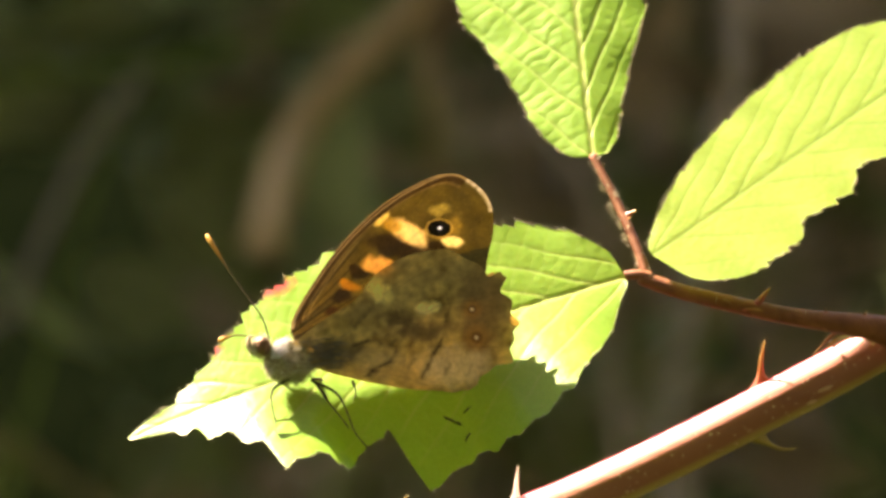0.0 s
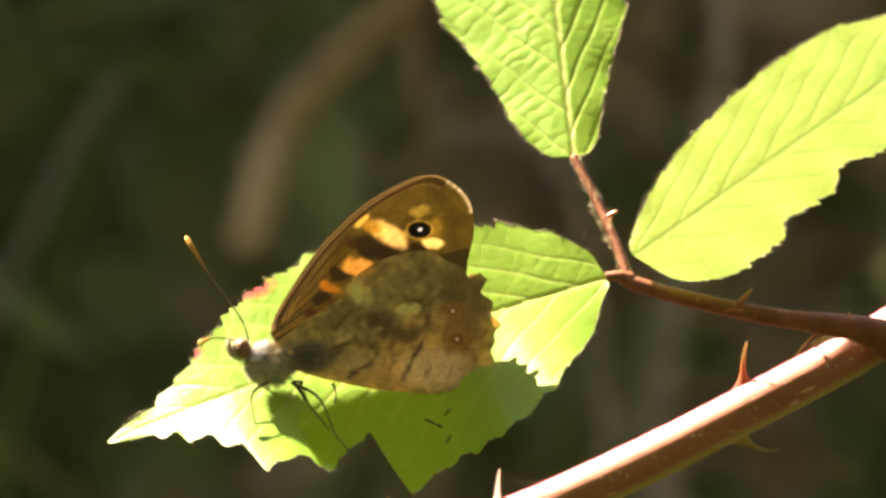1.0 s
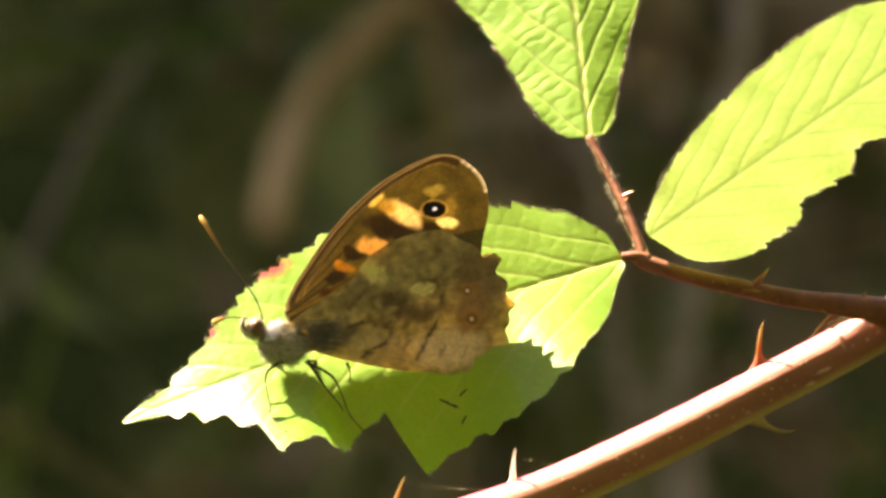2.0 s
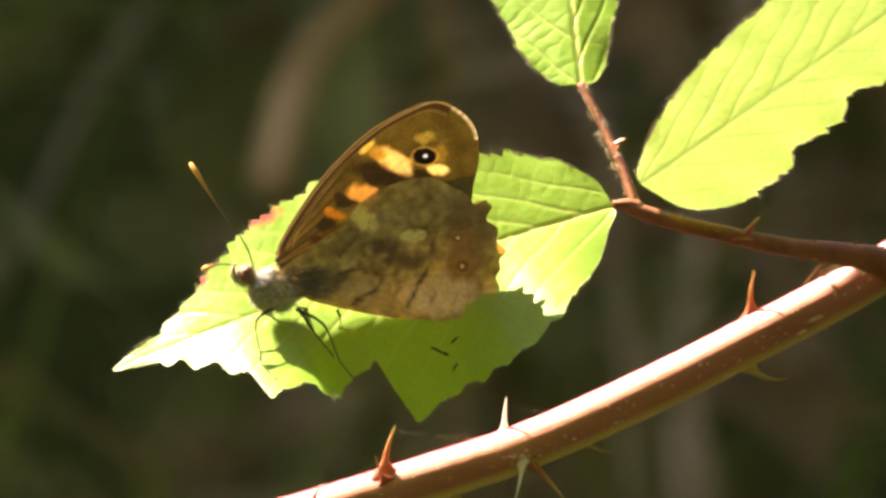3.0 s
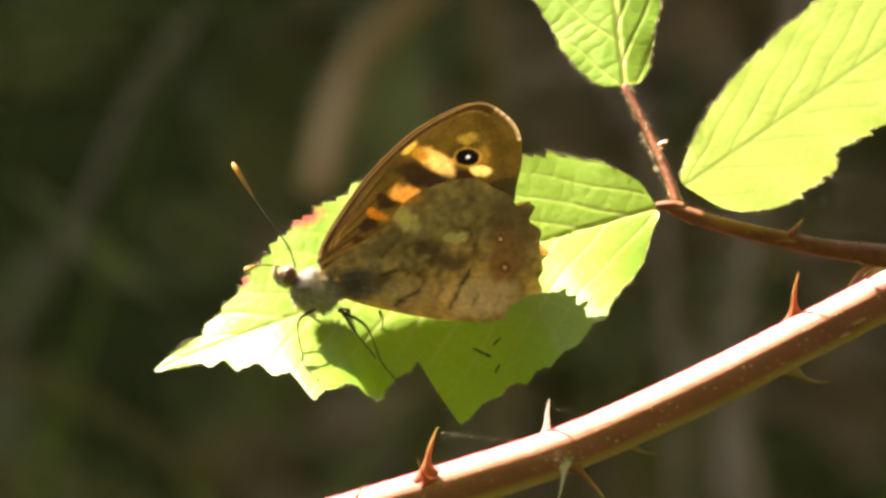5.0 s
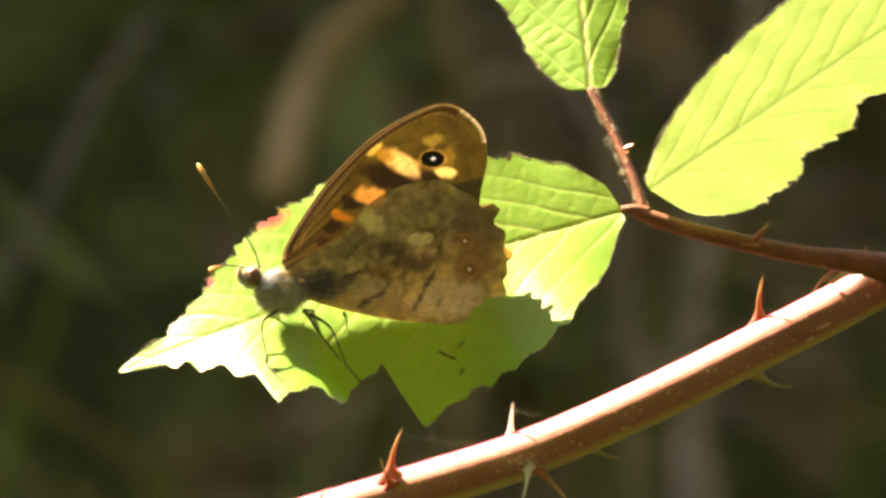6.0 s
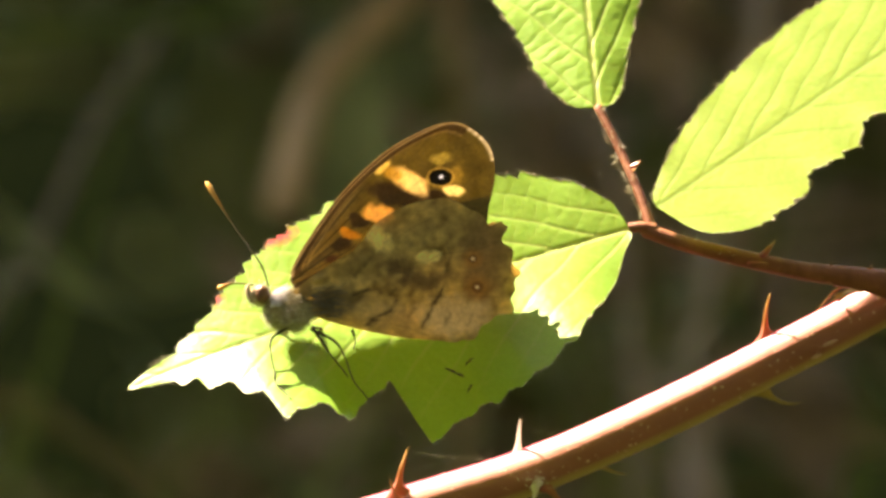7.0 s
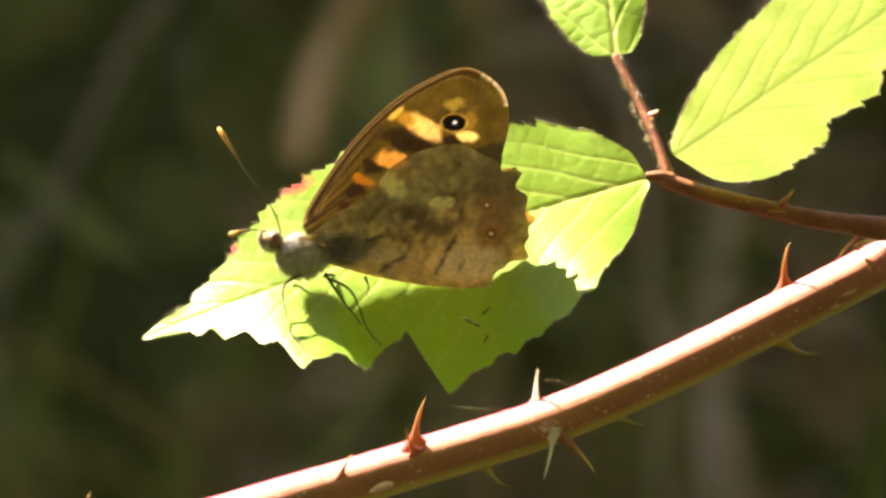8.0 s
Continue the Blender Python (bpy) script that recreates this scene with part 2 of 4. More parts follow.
def leaf_cloud(name, count, box, size, material, label, category, seed, slim=0.5, shape=None):
    """Many small folded leaves, loosely filling a box."""
    rng = np.random.default_rng(seed)
    verts, faces = [], []
    (x0, y0, z0), (x1, y1, z1) = box
    for _ in range(count):
        p = np.array([rng.uniform(x0, x1), rng.uniform(y0, y1), rng.uniform(z0, z1)])
        if shape and not shape(p):
            continue
        d = rng.normal(size=3)
        d[2] *= 0.6
        d /= np.linalg.norm(d)
        s = np.cross(d, rng.normal(size=3))
        s /= np.linalg.norm(s)
        u = np.cross(d, s)
        L = rng.uniform(*size)
        w = L * slim * rng.uniform(0.7, 1.2) * 0.5
        k = len(verts)
        verts += [p, p + d * L * 0.35 + s * w + u * w * 0.3, p + d * L * 0.75 + s * w * 0.75 + u * w * 0.2, p + d * L,
                  p + d * L * 0.75 - s * w * 0.75 + u * w * 0.2, p + d * L * 0.35 - s * w + u * w * 0.3, p + d * L * 0.5]
        faces += [(k, k + 1, k + 6), (k + 1, k + 2, k + 6), (k + 2, k + 3, k + 6), (k + 3, k + 4, k + 6), (k + 4, k + 5, k + 6), (k + 5, k, k + 6)]
    ob = mesh_object(name, verts, faces, material, smooth=False)
    tagged(ob, label, category, kind="stuff")


def in_hollow(p):
    """Two deep gaps in the hedge, where no light gets in."""
    d = (Vector(p) - ORIGIN) / MM
    a, b, c = d.dot(RIGHT), d.dot(UP), d.dot(AWAY)
    k = (816.0 + c) / 816.0
    a, b = a / k, b / k
    wave = 4 * noise.noise(Vector((a * 0.08, b * 0.08, 3)))
    return ((a - 36) / 11) ** 2 + ((b + 15) / 14) ** 2 < 1 + 0.2 * wave or ((a + 36) / 12) ** 2 + ((b - 6) / 14) ** 2 < 1 + 0.2 * wave


def build_hedge():
    top = lambda p: abs(p[0]) < 1.0 + 0.25 * noise.noise(Vector(p) * 2.5) and p[1] < 2.2 + 0.2 * noise.noise(Vector(p) * 2.1) and p[2] < 1.3 + 0.15 * noise.noise(Vector(p) * 3) - 0.5 * max(0, 1.6 - p[1]) and p[1] > 1.22 + 0.1 * math.sin(p[0] * 5) and not in_hollow(p)
    leaf_cloud("hedge_foliage", 20000, ((-1.3, 1.1, 0.0), (1.2, 2.4, 1.4)), (0.03, 0.06), hedge_leaf_mat,
               "dense dark green hedge foliage in shade", "hedge", 3, 0.6, top)
    leaf_cloud("dead_foliage", 2200, ((-0.04, 1.15, 0.1), (0.5, 1.75, 0.9)), (0.03, 0.06), dead_leaf_mat,
               "withered brown leaves caught in the hedge", "dead leaves", 4, 0.45)


def stem(name, points, radius, material, label, category="stem", seed=0):
    p = spline([tuple(far(*q)) for q in points], 40)
    r = np.linspace(radius, radius * 0.8, 40) * MM * (1 + 0.08 * np.sin(np.arange(40) * 1.3 + seed))
    v, f, a = tube(p, r, 9, 0.03, seed)
    ob = mesh_object(name, v, f, material)
    return tagged(ob, label, category, "stems in the undergrowth")


def build_stems():
    stem("dry_stem", [(-12.6, 7.0, 1160), (-11.6, 11, 1170), (-10.4, 15, 1180), (-7.8, 19.5, 1190), (-2, 25, 1200), (6, 33, 1200), (20, 46, 1200)], 4.5,
         brown_stem_mat, "broken brown dry stalk hanging in the undergrowth", seed=1)
    stem("dry_stem", [(-12.4, 6.0, 1130), (-11.8, 9.0, 1130), (-10.8, 13.0, 1140), (-9.6, 16, 1160)], 2.8,
         brown_stem_mat, "pale broken end of a dry stalk", seed=8)
    stem("dry_stem", [(-22, 24, 1160), (-25, 20, 1160), (-28.3, 15.4, 1160), (-31.8, 8.4, 1160), (-34.8, 1.4, 1160), (-42, -20, 1160), (-60, -180, 1160)], 1.4,
         dull_stem_mat, "thin dull dry stem leaning over the grass", seed=2)
    stem("dry_stem", [(30.5, 60, 1200), (29.7, 28, 1200), (29.3, 20.9, 1200), (27, 10, 1200), (25, 0.8, 1200), (24, -6.7, 1200), (23.4, -14.7, 1200), (22, -150, 1200)], 2.9,
         pale_stem_mat, "pale grey upright dry stalk", seed=3)
    stem("dry_stem", [(4.5, 15.6, 1100), (8, 16.6, 1100), (12.2, 16.3, 1100), (15, 13.6, 1100), (17, 8, 1100), (19, -20, 1100), (24, -160, 1100)], 1.2,
         dry_stem_mat, "arched thin grey dry twig", seed=4)
    stem("dry_stem", [(2.0, 30, 1250), (2.2, 24, 1250), (2.6, 17, 1250), (3.5, 0, 1250), (5, -150, 1250)], 2.0,
         brown_stem_mat, "thin brown upright stalk", seed=5)
    stem("grass_stem", [(-60, 19.5, 1100), (-35.8, 21.9, 1100), (-17.8, 23.9, 1100), (0, 30, 1100)], 1.2, grass_mat, "green grass stem lying across", seed=6)
    stem("dry_stem", [(20, -8, 1120), (23, -14, 1120), (26, -22, 1120), (45, -150, 1120)], 1.8, dry_stem_mat, "short grey dry stalk low in the undergrowth", seed=7)


def build_grass():
    rng = np.random.default_rng(11)
    verts, faces = [], []
    for _ in range(700):
        x, y = rng.uniform(-0.5, 0.5), rng.uniform(0.9, 1.25)
        h, w = rng.uniform(0.3, 0.55), rng.uniform(0.002, 0.005)
        lean = rng.normal(size=2) * 0.12
        turn = rng.uniform(0, math.pi)
        dx, dy = w * math.cos(turn), w * math.sin(turn)
        k = len(verts)
        for i in range(5):
            t = i / 4
            c = (x + lean[0] * t * t, y + lean[1] * t * t, h * t * (1 - 0.15 * t))
            s = 1 - t * 0.95
            verts += [(c[0] - dx * s, c[1] - dy * s, c[2]), (c[0] + dx * s, c[1] + dy * s, c[2])]
        if any(in_hollow(p) for p in verts[k + 2:]):
            del verts[k:]
            continue
        faces += [(k + 2 * i, k + 2 * i + 1, k + 2 * i + 3, k + 2 * i + 2) for i in range(4)]
    ob = mesh_object("tall_grass", verts, faces, grass_mat)
    tagged(ob, "tall dark green grass blades in shade", "grass", kind="stuff")


def build_shade_tree(x, y, height, spread, seed, low=0.56, tall=0.5):
    """An unseen tree, added to block light: tapered trunk, limbs and a ragged crown of leaf clumps."""
    rng = np.random.default_rng(seed)
    tree = empty("tree", Matrix.Translation((x, y, -0.02)))
    tagged(tree, "dark green unseen tree, added to block sun and sky", "tree", "trees round the clearing")
    p = spline([(0, 0, 0), (0.05, 0.03, height * 0.3), (-0.06, 0.05, height * 0.6), (0, 0, height * 0.95)], 14)
    pieces = [tube(p, np.linspace(0.16, 0.03, 14), 10, 0.04, seed)]
    for i in range(7):
        a, h = rng.uniform(0, 6.28), rng.uniform(0.3, 0.8) * height
        tip = np.array([math.cos(a) * spread * 0.8, math.sin(a) * spread * 0.8, h + 0.6])
        pieces.append(tube(spline([(0, 0, h), tuple(tip * 0.5 + np.array([0, 0, h * 0.5 + 0.1])), tuple(tip)], 8), np.linspace(0.05, 0.012, 8), 6))
    v, f, _ = joined(pieces)
    mesh_object("trunk", v, f, bark_mat, tree)
    verts, faces = [], []
    while len(verts) < 7 * 3300:
        q = rng.normal(size=3)
        q = q / np.linalg.norm(q) * rng.uniform(0.45, 1) ** 0.5
        c = np.array([q[0] * spread, q[1] * spread, height * low + q[2] * height * tall])
        if c[2] < 0.1 or noise.noise(Vector(c) * 1.1) < -0.32:
            continue
        d = rng.normal(size=3)
        d /= np.linalg.norm(d)
        s = np.cross(d, rng.normal(size=3))
        s /= np.linalg.norm(s)
        L = rng.uniform(0.16, 0.34)
        k = len(verts)
        verts += [c, c + d * L * 0.4 + s * L * 0.3, c + d * L, c + d * L * 0.4 - s * L * 0.3, c + d * L * 0.7 + s * L * 0.2, c + d * L * 0.7 - s * L * 0.2, c + d * L * 0.5]
        faces += [(k, k + 1, k + 6), (k + 1, k + 4, k + 6), (k + 4, k + 2, k + 6), (k + 2, k + 5, k + 6), (k + 5, k + 3, k + 6), (k + 3, k, k + 6)]
    tagged(mesh_object("crown", verts, faces, hedge_leaf_mat, tree, smooth=False), kind="stuff")


def build_shade_trees():
    # all out of view: those beyond the hedge shade it, the rest hide sky
    for i, (ang, dist, h, sp) in enumerate([(-90, 3.6, 6.5, 2.0), (-55, 3.8, 6.0, 1.9), (-125, 3.7, 6.8, 2.0), (-20, 3.6, 6.0, 1.9), (-160, 3.6, 5.8, 1.9), (18, 3.7, 5.5, 1.9), (118, 4.36, 5.6, 1.5), (115.9, 7.8, 8.5, 2.3), (100, 5.2, 5.0, 1.5), (-90, 6.5, 9.5, 2.8), (-40, 6.8, 9.0, 2.6), (-140, 6.8, 9.0, 2.6)]):
        build_shade_tree(dist * math.cos(radians(ang)), dist * math.sin(radians(ang)), h, sp, 50 + i)
    # one unseen high crown, added over the near side to cut the sky overhead
    build_shade_tree(1.3, -1.5, 6.2, 2.6, 71, 0.8, 0.2)


def build_straw():
    """Withered grass bent over low in the undergrowth."""
    rng = np.random.default_rng(17)
    verts, faces = [], []
    for _ in range(110):
        x, y = rng.uniform(-0.07, 0.09), rng.uniform(1.0, 1.25)
        h, w = rng.uniform(0.34, 0.42), rng.uniform(0.0015, 0.004)
        lean = np.array([rng.normal() * 0.16 + 0.08, rng.normal() * 0.05])
        k = len(verts)
        for i in range(8):
            t = i / 7
            c = (x + lean[0] * t ** 2.5, y + lean[1] * t ** 2, h * (1 - (1 - t) ** 2))
            q = w * (1 - t * 0.9)
            verts += [(c[0], c[1] - q, c[2] - q), (c[0], c[1] + q, c[2] + q)]
        if any(in_hollow(p) for p in verts[k + 2:]):
            del verts[k:]
            continue
        faces += [(k + 2 * i, k + 2 * i + 1, k + 2 * i + 3, k + 2 * i + 2) for i in range(7)]
    tagged(mesh_object("dry_grass", verts, faces, straw_mat), "withered straw-coloured grass bent over in shade", "grass", kind="stuff")


build_straw()
build_ground()
build_shade_trees()
build_hedge()
build_stems()
build_grass()

# ---- bramble ----
bramble = empty("bramble", Matrix.Translation(at(-480, -724, -30)))
tagged(bramble, "arching reddish bramble cane with thorns and three sunlit green leaflets", "bramble")
BRAMBLE_INV = bramble.matrix_world.inverted()


def bramble_part(name, made, material, label="", extra=()):
    """A part of the bramble from points given in the place's own millimetres."""
    v, f, along = made
    verts = [BRAMBLE_INV @ at(*p) for p in v]
    ob = mesh_object(name, verts, f, material, bramble, label, attributes=(("along", along),) + tuple(extra))
    return ob


def rooted(base, tip, r, bend):
    """A thorn on a long flared foot that runs out along the cane."""
    a, b, k = np.array(base, float), np.array(tip, float), np.array(bend, float)
    a = a - (b - a) / np.linalg.norm(b - a) * 0.5
    t = np.linspace(0, 1, 20)
    p = a + (b - a) * t[:, None] + k * (4 * t * (1 - t))[:, None]
    v, f, along = tube(p, r * (0.42 * (1 - t) ** 0.85 + 0.5 * np.maximum(0, 1 - t / 0.42) ** 2 + 0.015), 12)
    run = np.array([0.9, 0.43, 0.0])
    out = []
    for i, q in enumerate(v):
        off = q - p[i // 12]
        out.append(q + run * (off @ run) * 1.9 * max(0.0, 1 - along[i] / 0.42) ** 2)
    return out, f, along


def build_cane():
    keys = [(-480, -724, -30), (-330, -330, -14), (-190.46, -121.3, 4), (-99.6, -58.56, 4.7), (-45.42, -33.56, 7.7), (-19.33, -25.6, 8.7), (-1.19, -20.22, 8.7), (8.96, -17.03, 8.7),
            (19.72, -12.45, 8.7), (30.28, -7.27, 8.7), (38.84, -2.89, 9), (50.5, 3.79, 9.7), (74.7, 16.93, 12.7), (129.49, 39.84, 21.7), (219.16, 54.79, 40.7)]
    p = spline(keys, 420)
    k = np.linspace(0, 1, 420)
    r = np.interp(k, [0, 0.4, 0.72, 0.8, 1], [3.4, 2.2, 2.1, 2.0, 0.6])
    r = r * (1 + 0.003 * np.sin(k * 300) + 0.006 * np.sin(k * 57))
    made = tube(p, r, 40, 0.004, 5)
    # the cane is bluntly five-sided, one side turned up and forwards
    for i, q in enumerate(made[0]):
        off = q - p[i // 40]
        phi = math.degrees(math.atan2(-off[2], off[1] * 0.92 - off[0] * 0.39)) - 9
        made[0][i] = p[i // 40] + off * (0.7 + 0.3 * 1.12 * math.cos(radians(36)) / math.cos(radians(phi % 72 - 36)))
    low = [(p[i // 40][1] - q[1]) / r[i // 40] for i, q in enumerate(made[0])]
    bramble_part("cane", made, cane_mat, "smooth reddish brown cane with pink sheen and painted-in sunlit rim", (("under", low), ("upper", [-q for q in low])))
    # leaf stalk and the two short stalks of the leaflets
    p = spline([(46, -3.2, 8.2), (42.6, -1.3, 5.0), (40, -0.3, 3.0), (36.3, 0.3, 1.8), (32.2, 0.9, 1.1), (27.3, 1.95, 0.3), (22.3, 3.2, -0.3), (19.3, 4.25, 0), (18.3, 4.7, 0.1)], 80)
    bramble_part("leaf_stalk", tube(p, np.interp(np.linspace(0, 1, 80), [0, 0.15, 0.3, 0.45, 0.7, 0.92, 1], [2.3, 1.6, 1.1, 0.85, 0.7, 0.66, 0.36]), 18, 0.01, 6), petiole_mat)
    p = spline([(19.3, 4.4, 0), (18.3, 7.5, 1.6), (16.6, 11.5, 4), (14.6, 15.6, 6.2)], 40)
    bramble_part("leaflet_stalk", tube(p, np.linspace(0.47, 0.36, 40), 14, 0.02, 7), petiole_mat)
    p = spline([(19.6, 4.5, 0), (18.4, 4.75, -0.1), (17.2, 4.7, 0)], 14)
    bramble_part("leaflet_stalk", tube(p, np.linspace(0.55, 0.4, 14), 14, 0.02, 8), petiole_mat)
    # hooked thorns: base, tip, thickness, bend
    thorns = [((29.88, -5.23, 8.9), (30.08, -1.19, 8.3), 0.85, (-0.3, 0, 0)), ((-3.24, -18.93, 7.6), (-2.34, -14.79, 6.4), 0.9, (-0.3, 0, 0)),
              ((-3.39, -19.38, 6.6), (-4.23, -17.33, 5.4), 0.4, (-0.1, -0.2, 0)), ((-9.81, -21.81, 6.9), (-8.91, -19.92, 6), 0.6, (-0.15, 0.15, 0)),
              ((29.18, -9.46, 8.7), (32.92, -10.91, 7.8), 0.8, (0.2, -0.85, 0)), ((14.55, -16.34, 9), (17.28, -17.38, 8.4), 0.6, (0.2, -0.4, 0)),
              ((9.36, -18.22, 7.8), (12.73, -21.71, 5.5), 0.8, (0.25, 0.1, 0)), ((2.99, -20.52, 8), (5.28, -22.91, 7.4), 0.75, (-0.3, -0.5, 0)),
              ((-33.07, -28.09, 5), (-32.17, -23.11, 4.4), 0.85, (-0.3, 0, 0))]
    for base, tip, r, bend in thorns:
        under = tip[1] < base[1] and bend[1] < -0.3
        bramble_part("thorn", rooted(base, tip, r, bend), olive_thorn_mat if under else thorn_mat,
                     "hooked olive-yellow thorn" if under else "curved red thorn with a yellow point")
    for base, tip, r, bend in [((7.47, -15.64, 8.7), (7.62, -12.35, 7.9), 0.8, (-0.1, 0, 0)), ((8.91, -18.32, 7.1), (8.07, -22.21, 5.5), 0.5, (0.15, 0, 0))]:
        bramble_part("thorn", rooted(base, tip, r, bend), pale_thorn_mat, "pale dry thorn")
    # small prickles on the stalks, and the thin stipules and a torn flake of bark in the fork
    for base, tip, r in [((29.0, 2.0, 0.2), (30.3, 3.6, 0.0), 0.38), ((17.4, 10.0, 3.0), (18.4, 10.6, 2.4), 0.28), ((17.2, 9.5, 3.0), (17.9, 9.9, 2.0), 0.2),
                         ((38.4, 0.5, 2.2), (39.0, 1.45, 1.8), 0.22), ((27.7, 1.5, -0.3), (29.6, 1.45, -0.6), 0.16), ((35.1, 0.9, 1.2), (35.2, 1.7, 0.8), 0.14), ((34.5, -0.1, 1.2), (35.4, -0.6, 0.8), 0.16)]:
        bramble_part("prickle", spike(base, tip, r, (0.1, 0.1, 0), 8, 8), thorn_mat)
    for base, tip in [((37.25, -0.2, 7.1), (34.26, -2.89, 6.9)), ((37.75, -0.89, 7.1), (35.46, -2.2, 6.7))]:
        bramble_part("stipule", spike(base, tip, 0.24, (-0.2, 0.3, 0), 9, 6, 0.7), thorn_mat, "thin reddish stipule in the fork")
    bramble_part("bark_flake", spike((36.06, -1.69, 7.3), (39.25, -1.09, 6.3), 0.42, (-0.2, 0.35, 0), 10, 8, 0.8), flake_mat, "torn pale pink flake of bark")
    # pale corky scars on the cane
    for a, b, c, r in [(-2.88, -21.36, 7, (0.75, 0.3, 0.35)), (-6.26, -22.85, 6.6, (1.1, 0.4, 0.4)), (34.18, -6.86, 6.8, (0.55, 0.14, 0.2)), (35.37, -5.66, 6.8, (0.7, 0.16, 0.25))]:
        v, f, along = blob((0, 0, 0), r, 8, 12, 0.5, a)
        bramble_part("scar", ([(a + q[0] * 0.93 - q[1] * 0.36, b + q[0] * 0.36 + q[1] * 0.93, c + q[2]) for q in v], f, along), flake_mat, "pale corky scar on the bark")
    # fine bristles on the stalks
    rng = np.random.default_rng(21)
    bits = []
    for i in range(240):
        q = rng.uniform()
        c = np.array([19.3, 4.4, 0]) * (1 - q) + np.array([14.6, 15.6, 6.2]) * q
        d = rng.normal(size=3)
        d /= np.linalg.norm(d)
        bits.append(spike(c + d * 0.35, c + d * rng.uniform(0.6, 1.1), 0.03, (0, 0, 0), 3, 4))
    for i in range(40):
        c = np.array([8.87, -17.84, 6.6]) + rng.normal(size=3) * np.array([0.7, 0.35, 0.1])
        bits.append(spike(c, c + np.array([rng.normal() * 0.3, rng.normal() * 0.3, -0.5]), 0.04, (0, 0, 0), 3, 4))
    for i in range(120):
        q = rng.uniform()
        c = p_on([(40, -0.3, 2.7), (36.3, 0.3, 1.8), (32.2, 0.9, 1.1), (27.3, 1.95, 0.3), (22.3, 3.2, -0.3), (19.2, 4.2, 0)], q)
        d = rng.normal(size=3)
        d /= np.linalg.norm(d)
        bits.append(spike(c + d * 0.7, c + d * rng.uniform(1.0, 1.3), 0.03, (0, 0, 0), 3, 4))
    tagged(bramble_part("bristles", joined(bits), hair_mat), kind="stuff")


def p_on(points, q):
    c = spline(points, 50)
    return c[min(49, int(q * 50))]


build_cane()


BLADES = {}


